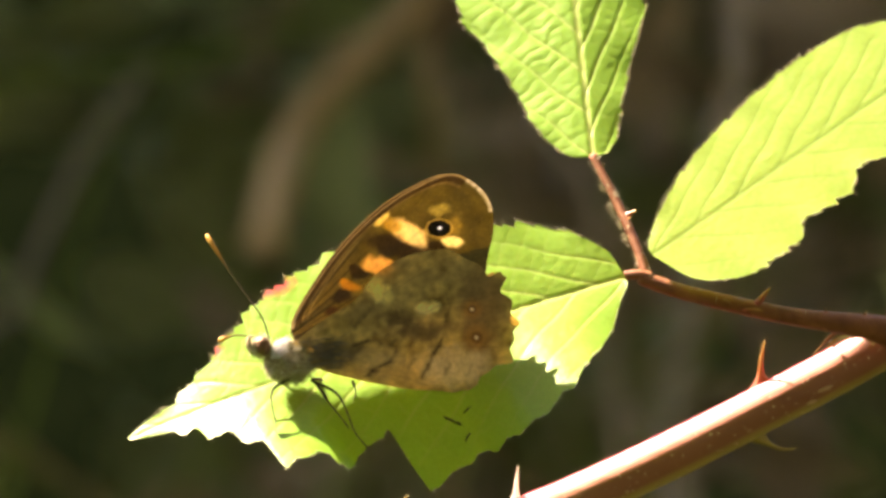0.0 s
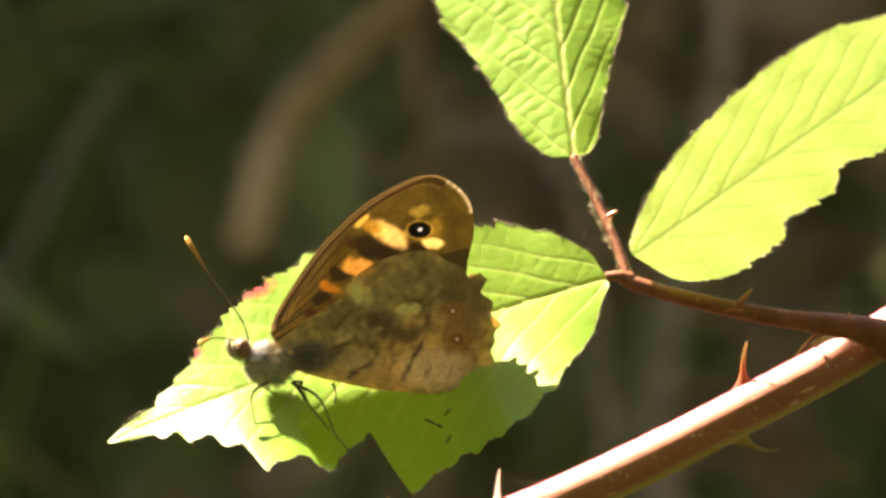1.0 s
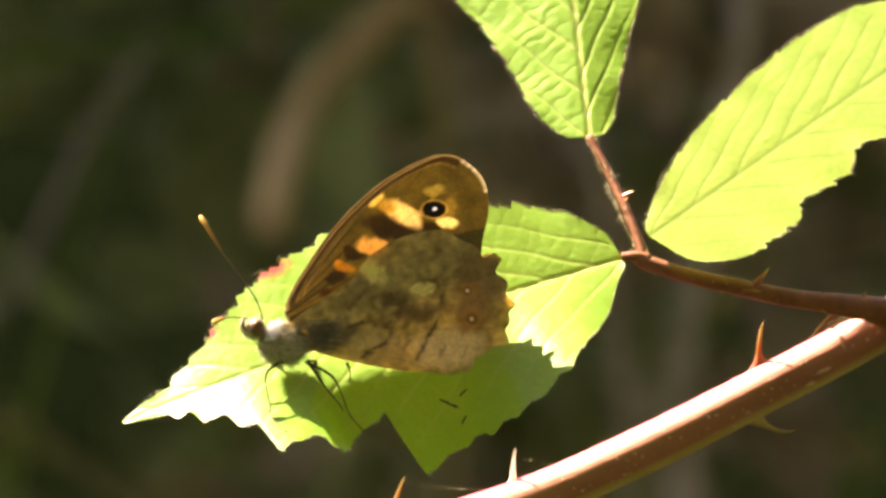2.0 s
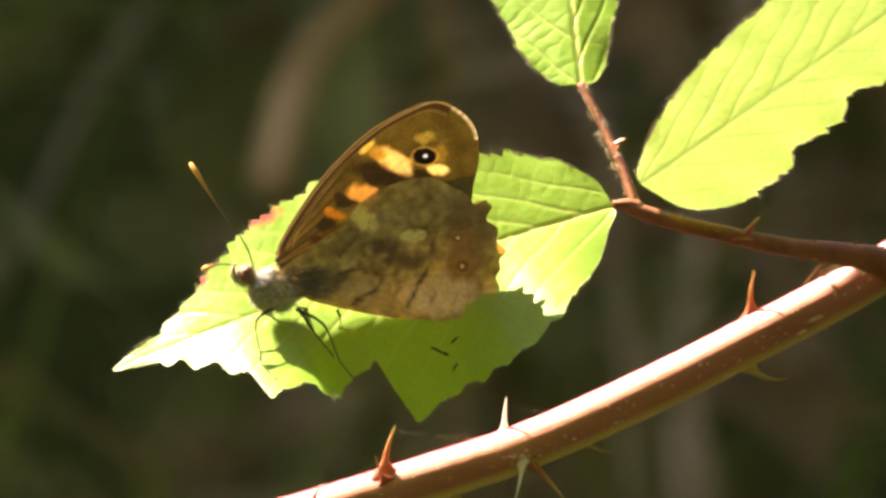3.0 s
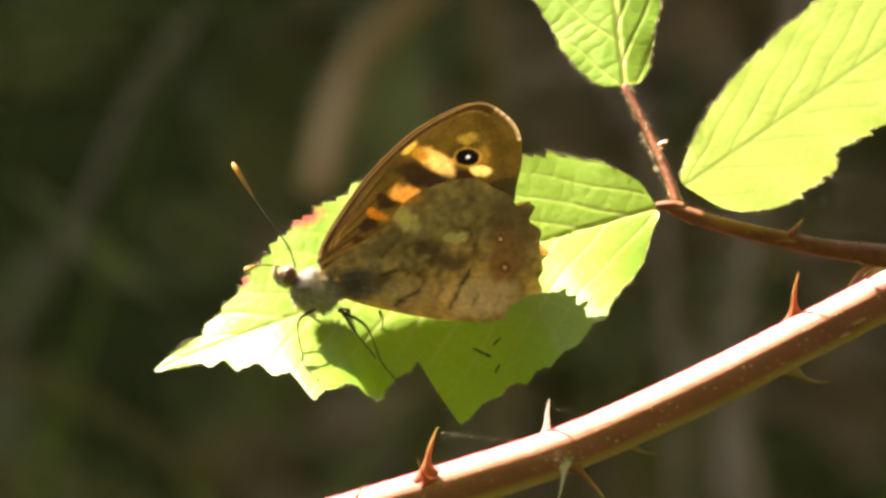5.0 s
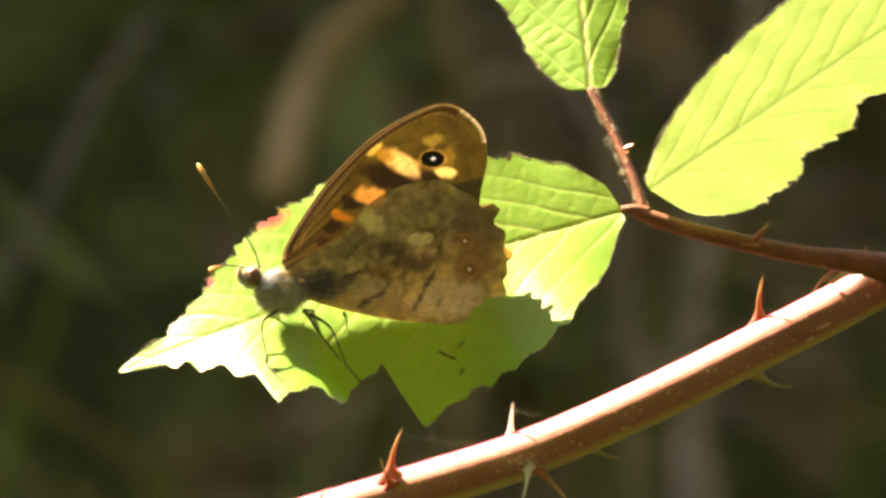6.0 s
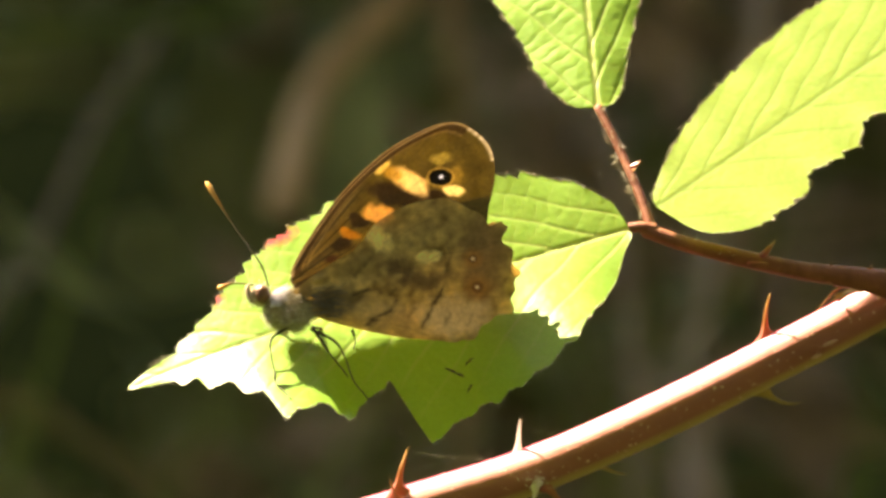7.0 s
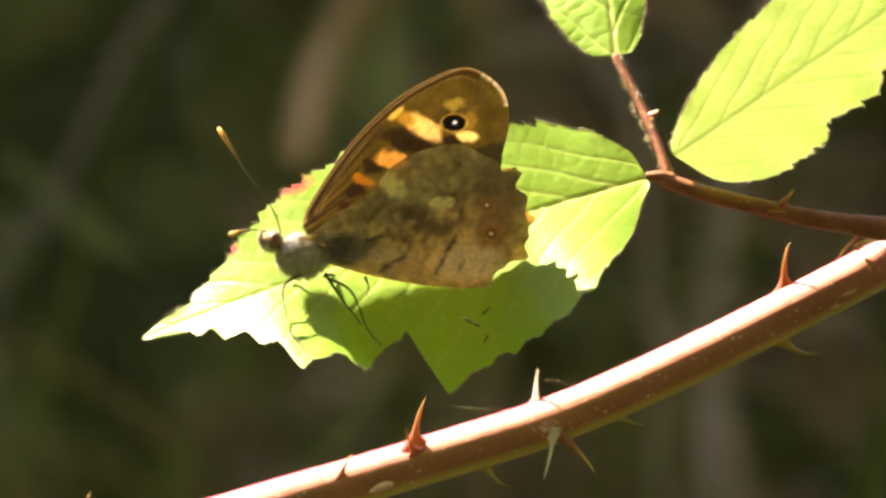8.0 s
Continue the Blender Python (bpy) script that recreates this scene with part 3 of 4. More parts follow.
def leaflet(base, ex, ey, n, length, plus, minus, fold_plus, fold_minus, material, label, spacing=4.6, slant=(1.3, 1.3), curl=0.0, blush=(), seed=0, tooth=(0.5, 0.5), sink=0.8, droop=lambda x: 0.0, sway=lambda x: 0.0, pleat=(0.1, 0.1), bend=None):
    """A toothed leaf blade in its own millimetres: x along the midrib, y across, z from its face."""
    N, M = 400, 60
    rng = np.random.default_rng(seed)
    X = np.linspace(0, 1, N) * length
    width = {}
    for s, table in ((1, plus), (-1, minus)):
        t = np.array(table)
        w = np.interp(X, t[:, 0], t[:, 1])
        w = np.convolve(np.pad(w, 2, mode="edge"), np.array([0, 1, 2, 1, 0]) / 4, "valid")
        ph = np.cumsum(np.full(N, length / N) / (1.45 + 0.5 * np.sin(np.arange(N) * 15 / N + seed))) + rng.uniform()
        big = ph / 2.6
        deep = tooth[0 if s > 0 else 1]
        saw = (ph % 1.0 - 1) * deep * 0.75 + (big % 1.0 - 1) * deep
        w = w + saw * np.minimum(1, np.minimum(X / (0.16 * length), 1.6 * (length - X) / (0.15 * length)).clip(0)) * np.minimum(1, w / 3)
        width[s] = np.maximum(w, 0.02)
        width[s][0] = width[s][-1] = 0.02
    cols = list(range(-M, M + 1))
    folds = {}
    for s, fold in ((1, fold_plus), (-1, fold_minus)):
        table = np.array(fold if isinstance(fold, list) else [(0, fold), (length, fold)], float)
        folds[s] = np.radians(np.convolve(np.pad(np.interp(X, table[:, 0], table[:, 1]), 10, mode="edge"), np.ones(21) / 21, "valid"))
    verts, vein, red = [], [], []
    for i, x in enumerate(X):
        for c in cols:
            s = 1 if c >= 0 else -1
            v = (abs(c) / M) ** 0.92
            y = v * width[s][i]
            q = (x - slant[0 if s > 0 else 1] * y) / spacing + (0.0 if s > 0 else 0.45) + 0.04 * math.sin(x)
            d = abs(q - round(q)) * spacing / math.hypot(1, slant[0 if s > 0 else 1])
            side = math.exp(-(d / 0.17) ** 2) * (1 - 0.75 * v * v)
            k, sl = math.floor(q), slant[0 if s > 0 else 1]
            w = (sl * x + y) / math.hypot(1, sl) / 1.45 + 0.41 * k + 0.3 * math.sin(2.3 * k + 0.9 * x) + 0.35 * noise.noise(Vector((x * 0.8, y * 0.8 * s, seed + 3)))
            third = math.exp(-(abs(w - round(w)) * 1.45 / 0.12) ** 2) * 0.35
            mid = math.exp(-(y / 0.26) ** 2)
            puff = math.sin(math.pi * (q - k)) ** 0.6 * (0.5 + 0.5 * abs(math.sin(math.pi * w)) ** 0.7) * (0.75 + 0.9 * noise.noise(Vector((x * 0.3, y * 0.45 * s, seed + 11))))
            edge = math.sin(x * 0.9 + seed + s) * 0.12 * v ** 3
            z = sink * (-0.13 * side * 0.5 - 0.03 * third - 0.13 * mid) + pleat[0 if s > 0 else 1] * puff * (1 - 0.5 * v * v) * min(1, y / 1.5) + edge
            if bend and s > 0:
                x0, x1, y0, slope = bend
                z += slope * smoothstep(x0 - 3, x0 + 1.5, x) * smoothstep(x1 + 1.2, x1 - 1.2, x) * 0.35 * math.log1p(math.exp(min(40.0, (y - y0) / 0.35)))
            z += 0.035 * min(1.0, sink * 1.4) * noise.noise(Vector((x * 0.35, y * 0.5 * s, seed))) + 0.015 * noise.noise(Vector((x * 1.6, y * 1.6 * s, seed + 7)))
            z -= droop(x) + curl * v ** 3 * width[s][i] * 0.12
            th = folds[s][i]
            verts.append((x * MM, (s * y * math.cos(th) - sway(x)) * MM, (z + y * math.sin(th)) * MM))
            vein.append(min(1, max(mid, side * 0.8, third)))
            red.append(max([0.0] + [min(1, max(0, 1.6 - 1.6 * math.hypot((x - bx) / ba, (s * y - by) / bb) + 0.5 * noise.noise(Vector((x * 2, y * 2, 3))))) for bx, by, ba, bb in blush]))
    W = len(cols)
    faces = [(i * W + j, i * W + j + 1, (i + 1) * W + j + 1, (i + 1) * W + j) for i in range(N - 1) for j in range(W - 1)]
    m = Matrix.Identity(4)
    for k, col in enumerate((axis(*ex), axis(*ey), axis(*n))):
        col.normalize()
        for r in range(3):
            m[r][k] = col[r]
    m.translation = at(*base)
    ob = mesh_object("leaflet", verts, faces, material, bramble, label, attributes=(("vein", vein), ("blush", red)))
    ob.matrix_local = BRAMBLE_INV @ m
    BLADES[ob.name] = m
    # fine hairs along the margin
    bits = []
    for _ in range(460):
        i = int(rng.uniform(2, N * 0.97))
        s = rng.choice((0, W - 1))
        p = np.array(verts[i * W + s]) / MM
        inner = np.array(verts[i * W + (1 if s == 0 else W - 2)]) / MM
        d = p - inner
        d = d / (np.linalg.norm(d) + 1e-9) + rng.normal(size=3) * 0.5 + np.array([0.3, 0, 0])
        d /= np.linalg.norm(d)
        bits.append(spike(p - d * 0.05, p + d * rng.uniform(0.18, 0.55), 0.02, (0, 0, 0), 3, 4))
    v, f, a = joined(bits)
    hairs = mesh_object("margin_hairs", [tuple(np.array(q) * MM) for q in v], f, hair_mat, ob)
    tagged(hairs, "fine pale hairs along the leaf's edge", kind="stuff")
    return ob


def frame_of(k, m, da, db):
    """Midrib, crosswise and face directions of a leaf that recedes k away per up and m away per right."""
    ex = Vector((da, db, k * db + m * da)).normalized()
    n = Vector((m, k, -1.0)).normalized()
    return ex, ex.cross(n), n


def on_blade(ob, a, b):
    """The place on a leaf that lies at a, b of the place's own axes."""
    m = BLADES[ob.name]
    best = min(ob.data.vertices, key=lambda v: ((m @ v.co - ORIGIN).dot(RIGHT) / MM - a) ** 2 + ((m @ v.co - ORIGIN).dot(UP) / MM - b) ** 2)
    return m @ best.co


def tip_slope(x):
    """How far the butterfly's leaf drops away towards its tip."""
    return 0.40 * (max(0.0, x - 34.5) ** 2 / 8 if x < 38.5 else x - 36.5)


LEFT = frame_of(0.9, 0.0, -44.1, -12.5)
perch = leaflet((17.3, 4.6, 0), *LEFT, 46.9,
        [(0, 0), (0.2, 1), (1.5, 2.5), (3.4, 5.4), (5.5, 8), (7.1, 9.4), (8.6, 11), (10.1, 12.9), (10.6, 12.4), (12.2, 13.3), (13.2, 13.8), (14.2, 13.7), (15.6, 14), (16.1, 13.1),
         (17.5, 13.2), (18, 12.6), (19, 12.3), (20, 13.1), (20.4, 12.9), (21.6, 13.2), (23, 13.8), (24.2, 14.2), (24.6, 12.8), (25, 11.3), (25.5, 9.4), (25.9, 8), (26, 8.2), (26.7, 8.8),
         (27.9, 8.9), (28.9, 9.4), (31.5, 11.9), (32.4, 12.9), (32.5, 11.2), (33.6, 10.7), (34.6, 11.5), (35.6, 11.2), (37.1, 12.2), (37.2, 9.3), (37.3, 7.2), (38.9, 7.2), (39.1, 5),
         (39.5, 4.6), (41.3, 4.9), (41.5, 2.9), (41.8, 2.4), (43, 3.1), (43.2, 1.7), (47.5, 0)],
        [(0, 0), (0.4, 3), (3.2, 6.7), (6.5, 8.9), (9.3, 9.6), (17.3, 12.1), (23.8, 12.6), (28.6, 11.1), (32.5, 9.5), (35.5, 7.3), (38.6, 5), (42.9, 2), (47.5, 0)],
        [(0, 0), (4, 2), (7, 10), (10, 11), (13, 4), (20, -2), (29, -2), (32, 7), (37, 13), (48, 14)], [(0, 9), (12, 8), (20, 2), (33, 1), (38.5, 0), (41, -8), (47.5, -10)], leaf_green,
        "sunlit green bramble leaflet with toothed edge and a butterfly's shadow",
        blush=((29.8, -10.3, 2.4, 1.5), (37.2, -5.6, 0.9, 0.8)), seed=1, sink=0.6, droop=lambda x: tip_slope(x), sway=lambda x: 0.96 * (tip_slope(x) - 2.5 * max(0.0, (x - 28.5) / 19) ** 2), tooth=(0.22, 0.6), slant=(1.3, 1.6), pleat=(0.03, 0.045), bend=(17.3, 31.2, 4.6, -0.38))
RIGHT_LEAF = frame_of(0.8, 0.1, 32.0, 21.6)
leaflet((19.7, 6.5, 0), *RIGHT_LEAF, 44.0,
        [(0, 0), (0.3, 0.8), (1.2, 1.7), (3.8, 3.3), (8.6, 5.6), (13.1, 6.9), (17.1, 7.7), (24.4, 8.6), (30.9, 8.5), (34.7, 7.5), (40, 4.8), (44, 0)],
        [(0, 0), (0.15, 3.0), (0.5, 4.6), (1.3, 5.9), (4.5, 8.0), (7, 8.4), (11, 8.2), (12.8, 6.7), (15, 6.9), (18.7, 7.2), (20.9, 5.3), (22.8, 5.7), (25.4, 6.7), (32.6, 4.8), (40, 2.4), (44, 0)],
        -6, 7, leaf_light, "bright yellow-green bramble leaflet with toothed edge", seed=2, spacing=5.2, sink=0.22, tooth=(0.2, 0.4), slant=(2.3, 1.3), pleat=(0.04, 0.012))
TOP = frame_of(0.66, 0.0, -2.75, 30.1)
leaflet((14.6, 15.5, 6.2), *TOP, 34.5,
        [(0, 0), (0.2, 1.73), (1, 2.78), (2.9, 4.35), (5, 5.5), (8.1, 6.3), (10.5, 7.45), (13.8, 8.7), (16.5, 10.56), (21.9, 11.33), (28.5, 8.93), (32, 5.4), (34.5, 0)],
        [(0, 0), (0.2, 1.01), (0.4, 1.46), (1.9, 2.4), (4, 2.95), (7.4, 3.8), (12.8, 5.4), (16.3, 6.61), (22.5, 6.83), (29.7, 4.4), (34.5, 0)],
        -8, -8, leaf_green, "green bramble end leaflet arched along its midrib", seed=3, spacing=4.6, sink=0.95, tooth=(0.24, 0.2), slant=(1.2, 2.2), pleat=(0.12, 0.04))

# ---- butterfly ----
butterfly = empty("butterfly", Matrix.Identity(4))
REST = Matrix.Translation(at(-13.1, -3.6, -9.9)) @ Matrix(((RIGHT.x, AWAY.x, UP.x, 0), (RIGHT.y, AWAY.y, UP.y, 0), (RIGHT.z, AWAY.z, UP.z, 0), (0, 0, 0, 1))) @ pose(0, 0, 0, 0, 0, 7.5)
butterfly.matrix_world = REST
tagged(butterfly, "brown butterfly with closed mottled wings and eyespot, resting on leaf", "butterfly")


def fly_part(name, made, material, label="", parent=None):
    v, f, along = made
    return mesh_object(name, [tuple(np.array(p) * MM) for p in v], f, material, parent or butterfly, label, attributes=(("along", along),))


def mixed(c, d, k):
    return [p + (q - p) * k for p, q in zip(c, d)]


def patch(x, z, cx, cz, ra, rb, turn, soft=0.25, wobble=0.35, seed=0.0):
    """How far a place lies inside a ragged oval patch, 0 to 1."""
    x += wobble * noise.noise(Vector((x * 1.1, z * 1.1, seed)))
    z += wobble * noise.noise(Vector((x * 1.1, z * 1.1, seed + 9)))
    c, s = math.cos(radians(turn)), math.sin(radians(turn))
    u, w = ((x - cx) * c + (z - cz) * s) / ra, (-(x - cx) * s + (z - cz) * c) / rb
    return 1 - smoothstep(1 - soft, 1 + soft, math.hypot(u, w))


def forewing_colour(x, z):
    n1 = noise.noise(Vector((x * 0.7, z * 0.7, 1.0)))
    n2 = noise.noise(Vector((x * 4.5, z * 4.5, 2.0)))
    dark = [0.075, 0.045, 0.02]
    c = mixed([0.135, 0.10, 0.03], [0.205, 0.155, 0.05], 0.5 + 0.6 * n1)
    ang = math.atan2(z - 2.6, x + 1.0)
    ray = abs(math.sin(ang * 24 + 0.4 * n1))
    # warm striped root
    c = mixed(c, [0.19, 0.135, 0.055], 0.8 * smoothstep(7.0, 3.0, x))
    c = [v * (1 - 0.65 * (1 - smoothstep(0.1, 0.6, abs(math.sin(ang * 36)))) * smoothstep(8.0, 4.0, x)) for v in c]
    # dark bars, orange and yellow patches
    c = mixed(c, dark, 0.95 * patch(x, z, 10.0, 11.0, 3.0, 0.95, -15, 0.25, 0.35, 5))
    c = mixed(c, dark, 0.9 * patch(x, z, 13.0, 11.0, 1.2, 0.5, -5, 0.3, 0.3, 6))
    c = mixed(c, [0.68, 0.50, 0.25], patch(x, z, 10.7, 12.4, 1.75, 0.85, -32, 0.32, 0.3, 7))
    c = mixed(c, [0.70, 0.55, 0.30], 0.8 * patch(x, z, 11.5, 11.75, 1.0, 0.55, -40, 0.42, 0.3, 17))
    c = mixed(c, [0.64, 0.50, 0.20], patch(x, z, 8.35, 13.45, 0.75, 0.3, 38, 0.3, 0.2, 8))
    c = mixed(c, [0.42, 0.28, 0.08], 0.85 * patch(x, z, 9.3, 13.0, 0.9, 0.6, -20, 0.4, 0.2, 18))
    c = mixed(c, [0.60, 0.38, 0.15], 0.95 * patch(x, z, 8.05, 9.45, 1.4, 0.85, -5, 0.3, 0.4, 9))
    c = mixed(c, dark, 0.95 * patch(x, z, 6.3, 8.85, 0.85, 0.5, -25, 0.25, 0.35, 12))
    c = mixed(c, [0.44, 0.24, 0.05], 0.9 * patch(x, z, 5.5, 7.7, 0.95, 0.45, -15, 0.35, 0.3, 10))
    c = mixed(c, dark, 0.95 * patch(x, z, 4.75, 6.75, 0.85, 0.62, 15, 0.25, 0.35, 11))
    c = mixed(c, [0.09, 0.04, 0.018], 0.9 * patch(x, z, 3.95, 5.5, 0.6, 0.35, 10, 0.3, 0.3, 14))
    # eyespot with its yellow surround
    c = mixed(c, [0.46, 0.37, 0.13], 0.75 * patch(x, z, 13.6, 14.3, 0.9, 0.5, 0, 0.4, 0.3, 15))
    c = mixed(c, [0.68, 0.56, 0.30], patch(x, z, 14.65, 11.5, 1.0, 0.5, -8, 0.25, 0.25, 16))
    c = mixed(c, [0.40, 0.29, 0.09], 0.5 * patch(x, z, 14.9, 12.8, 0.6, 0.9, 0, 0.4, 0.2, 19))
    d = math.hypot(x - 13.47, (z - 12.68) * 1.42)
    c = mixed(c, [0.52, 0.38, 0.14], 0.75 * smoothstep(1.32, 1.14, d))
    c = mixed(c, [0.012, 0.008, 0.006], smoothstep(1.1, 0.97, d))
    c = mixed(c, [0.75, 0.75, 0.78], smoothstep(0.2, 0.08, math.hypot((x - 13.55) * 0.8, z - 12.72)))
    c = [v * (1 - 0.2 * (1 - smoothstep(0.0, 0.12, ray)) * smoothstep(3, 7, x)) for v in c]
    return [v * (1 + 0.22 * n2) for v in c]


# start and end of each dark line on the hindwing, and how dark it is
CROSS_LINES = [(5.8, 2.35, 7.1, 2.85, 0.8), (7.2, -0.5, 7.45, 0.2, 0.9), (7.45, 0.2, 9.1, 0.9, 0.85), (11.9, -0.5, 12.5, 0.6, 0.7), (13.1, 1.7, 13.75, 2.8, 0.85), (13.75, 2.8, 14.1, 4.6, 0.35),
               (14.1, 4.6, 14.3, 5.5, 0.6), (9.0, 2.3, 9.6, 2.9, 0.5), (14.0, -0.3, 14.5, 0.6, 0.4), (5.0, 5.6, 5.3, 6.6, 0.6), (6.0, 3.9, 6.4, 4.8, 0.35), (16.0, -0.4, 16.4, 0.5, 0.3), (14.5, 5.5, 14.0, 6.9, 0.3),
               (7.1, 2.85, 8.3, 2.6, 0.5), (9.1, 0.9, 9.7, 1.8, 0.6), (12.5, 0.6, 13.1, 1.7, 0.55), (6.8, 4.9, 7.4, 5.6, 0.4), (10.8, 0.4, 11.3, 1.2, 0.4)]


def hindwing_colour(x, z):
    n1 = noise.noise(Vector((x * 0.55, z * 0.55, 21.0)))
    n2 = noise.noise(Vector((x * 3.8, z * 3.8, 22.0)))
    n3 = noise.noise(Vector((x * 1.5, z * 1.5, 23.0)))
    n4 = noise.noise(Vector((x * 1.1 + 0.4 * n3, z * 0.8, 24.0)))
    c = mixed([0.40, 0.29, 0.11], [0.68, 0.52, 0.22], 0.5 + 1.0 * n1 + 0.9 * n3)
    c = mixed(c, [0.22, 0.16, 0.065], 0.6 * patch(x, z, 6.4, 5.2, 2.0, 0.9, 30, 0.5, 0.8, 34))
    c = mixed(c, [0.15, 0.095, 0.045], 0.9 * patch(x, z, 9.9, 4.5, 1.7, 1.0, -18, 0.5, 0.8, 24))
    c = mixed(c, [0.19, 0.12, 0.055], 0.85 * patch(x, z, 12.2, 3.6, 1.7, 0.75, 8, 0.5, 0.8, 35))
    c = mixed(c, [0.22, 0.145, 0.075], 0.8 * patch(x, z, 17.6, 7.0, 2.6, 2.2, -30, 0.5, 0.6, 25))
    c = mixed(c, [0.32, 0.20, 0.085], 0.8 * patch(x, z, 17.3, 4.0, 1.6, 2.6, -10, 0.5, 0.6, 33))
    c = mixed(c, [0.30, 0.22, 0.085], 0.3 * patch(x, z, 13.6, 8.4, 2.6, 1.4, -10, 0.5, 0.8, 36))
    c = mixed(c, [0.98, 0.86, 0.36], 1.0 * patch(x, z, 8.0, 7.4, 1.6, 0.9, -40, 0.22, 0.4, 26))
    c = mixed(c, [0.46, 0.37, 0.14], 0.3 * patch(x, z, 10.6, 7.0, 1.8, 0.9, 10, 0.5, 0.8, 37))
    c = mixed(c, [1.0, 0.88, 0.42], 1.0 * patch(x, z, 12.35, 5.65, 1.05, 0.6, 12, 0.22, 0.5, 27))
    c = mixed(c, [0.64, 0.55, 0.39], 0.9 * patch(x, z, 14.6, 0.4, 3.2, 1.7, 5, 0.5, 0.8, 28))
    c = mixed(c, [0.62, 0.47, 0.25], 0.7 * patch(x, z, 8.5, 0.6, 3.0, 1.2, -8, 0.5, 0.8, 38))
    c = mixed(c, [0.04, 0.042, 0.045], 0.6 * patch(x, z, 4.2, 2.0, 1.9, 0.9, 0, 0.6, 0.9, 29))
    # short broken cross lines
    for x0, z0, x1, z1, a in CROSS_LINES:
        px, pz = x + 0.25 * noise.noise(Vector((x * 1.6, z * 1.6, 6))), z + 0.25 * noise.noise(Vector((x * 1.6, z * 1.6, 8)))
        t = min(1.0, max(0.0, ((px - x0) * (x1 - x0) + (pz - z0) * (z1 - z0)) / ((x1 - x0) ** 2 + (z1 - z0) ** 2)))
        gap = math.hypot(px - x0 - t * (x1 - x0), pz - z0 - t * (z1 - z0))
        c = mixed(c, [0.06, 0.035, 0.02], a * math.exp(-(gap / 0.17) ** 2))
    for cx, cz, size in ((16.4, 5.5, 0.8), (16.8, 3.0, 1.1)):
        d = math.hypot(x - cx, z - cz) / size
        c = mixed(c, [0.46, 0.24, 0.07], 0.6 * smoothstep(1.5, 0.6, d))
        c = mixed(c, [0.19, 0.09, 0.035], 0.8 * smoothstep(0.6, 0.35, d))
        c = mixed(c, [0.85, 0.75, 0.6], 0.9 * smoothstep(0.22, 0.1, math.hypot(x - cx, z - cz)))
    ang = math.atan2(z - 2.2, x + 0.5)
    ray = abs(math.sin(ang * 13 + 0.3 * n1))
    c = [v * (1 - 0.18 * (1 - smoothstep(0.0, 0.1, ray)) * smoothstep(5, 9, x)) for v in c]
    return [v * (1 + 0.14 * n2 + 0.22 * n4) for v in c]


def wing(name, outline, middle, colour, side, spread, offset, label, scallop=0.0, rim=None, cup=0.25):
    """A thin wing as rings round its middle; side -1 faces the viewer, spread in degrees from the midline."""
    A, K = 260, 60
    edge = spline(list(outline) + [outline[0]], A + 1)[:A]
    verts, cols = [], []
    for k in range(K + 1):
        q = (k / K) ** 0.8
        for i in range(A):
            ex, ez = edge[i]
            wav = 1 + scallop * math.sin(i / A * 2 * math.pi * 17) * smoothstep(12, 17, ex) * q ** 6
            x, z = middle[0] + (ex - middle[0]) * q * wav, middle[1] + (ez - middle[1]) * q * wav
            ang = math.atan2(z - 2.5, x + 1)
            y = offset + cup * math.sin(x * 0.3) * 0.3 + 0.05 * math.sin(ang * 24) + 0.12 * noise.noise(Vector((x * 0.3, z * 0.3, 5 + side)))
            y += abs(math.sin(radians(spread))) * (z - 1.0)
            verts.append((x * (1.004 if side < 0 else 0.992) * MM, side * y * MM, z * MM))
            c = colour(x, z)
            costa = ez > 0.85 * ex + 3.5
            if rim and costa and q > 0.82:
                c = mixed(c, [0.10, 0.06, 0.025], 0.85 * smoothstep(0.86, 0.93, q))
                c = mixed(c, [0.42, 0.33, 0.2], 0.8 * smoothstep(0.97, 0.99, q))
                c = mixed(c, [0.5, 0.38, 0.2], 0.4 * math.exp(-((q - 0.845) / 0.01) ** 2) * smoothstep(14, 10, ez))
                c = mixed(c, [0.5, 0.38, 0.2], 0.55 * math.exp(-((q - 0.9) / 0.012) ** 2) * (0.6 + 0.6 * noise.noise(Vector((i * 0.3, 0, 2)))))
            elif rim and q > 0.94 and ez > 14.2:
                c = mixed(c, rim, 0.9 * smoothstep(0.955, 0.985, q) * (0.55 + 0.45 * noise.noise(Vector((i * 0.35, 0, 0)))))
            cols.append([max(0.004, min(1.0, v)) for v in c])
    faces = []
    for k in range(K):
        for i in range(A):
            j = (i + 1) % A
            faces.append((k * A + i, k * A + j, (k + 1) * A + j, (k + 1) * A + i))
    return mesh_object(name, verts, faces, wing_mat, butterfly, label, attributes=(("scales", cols),))


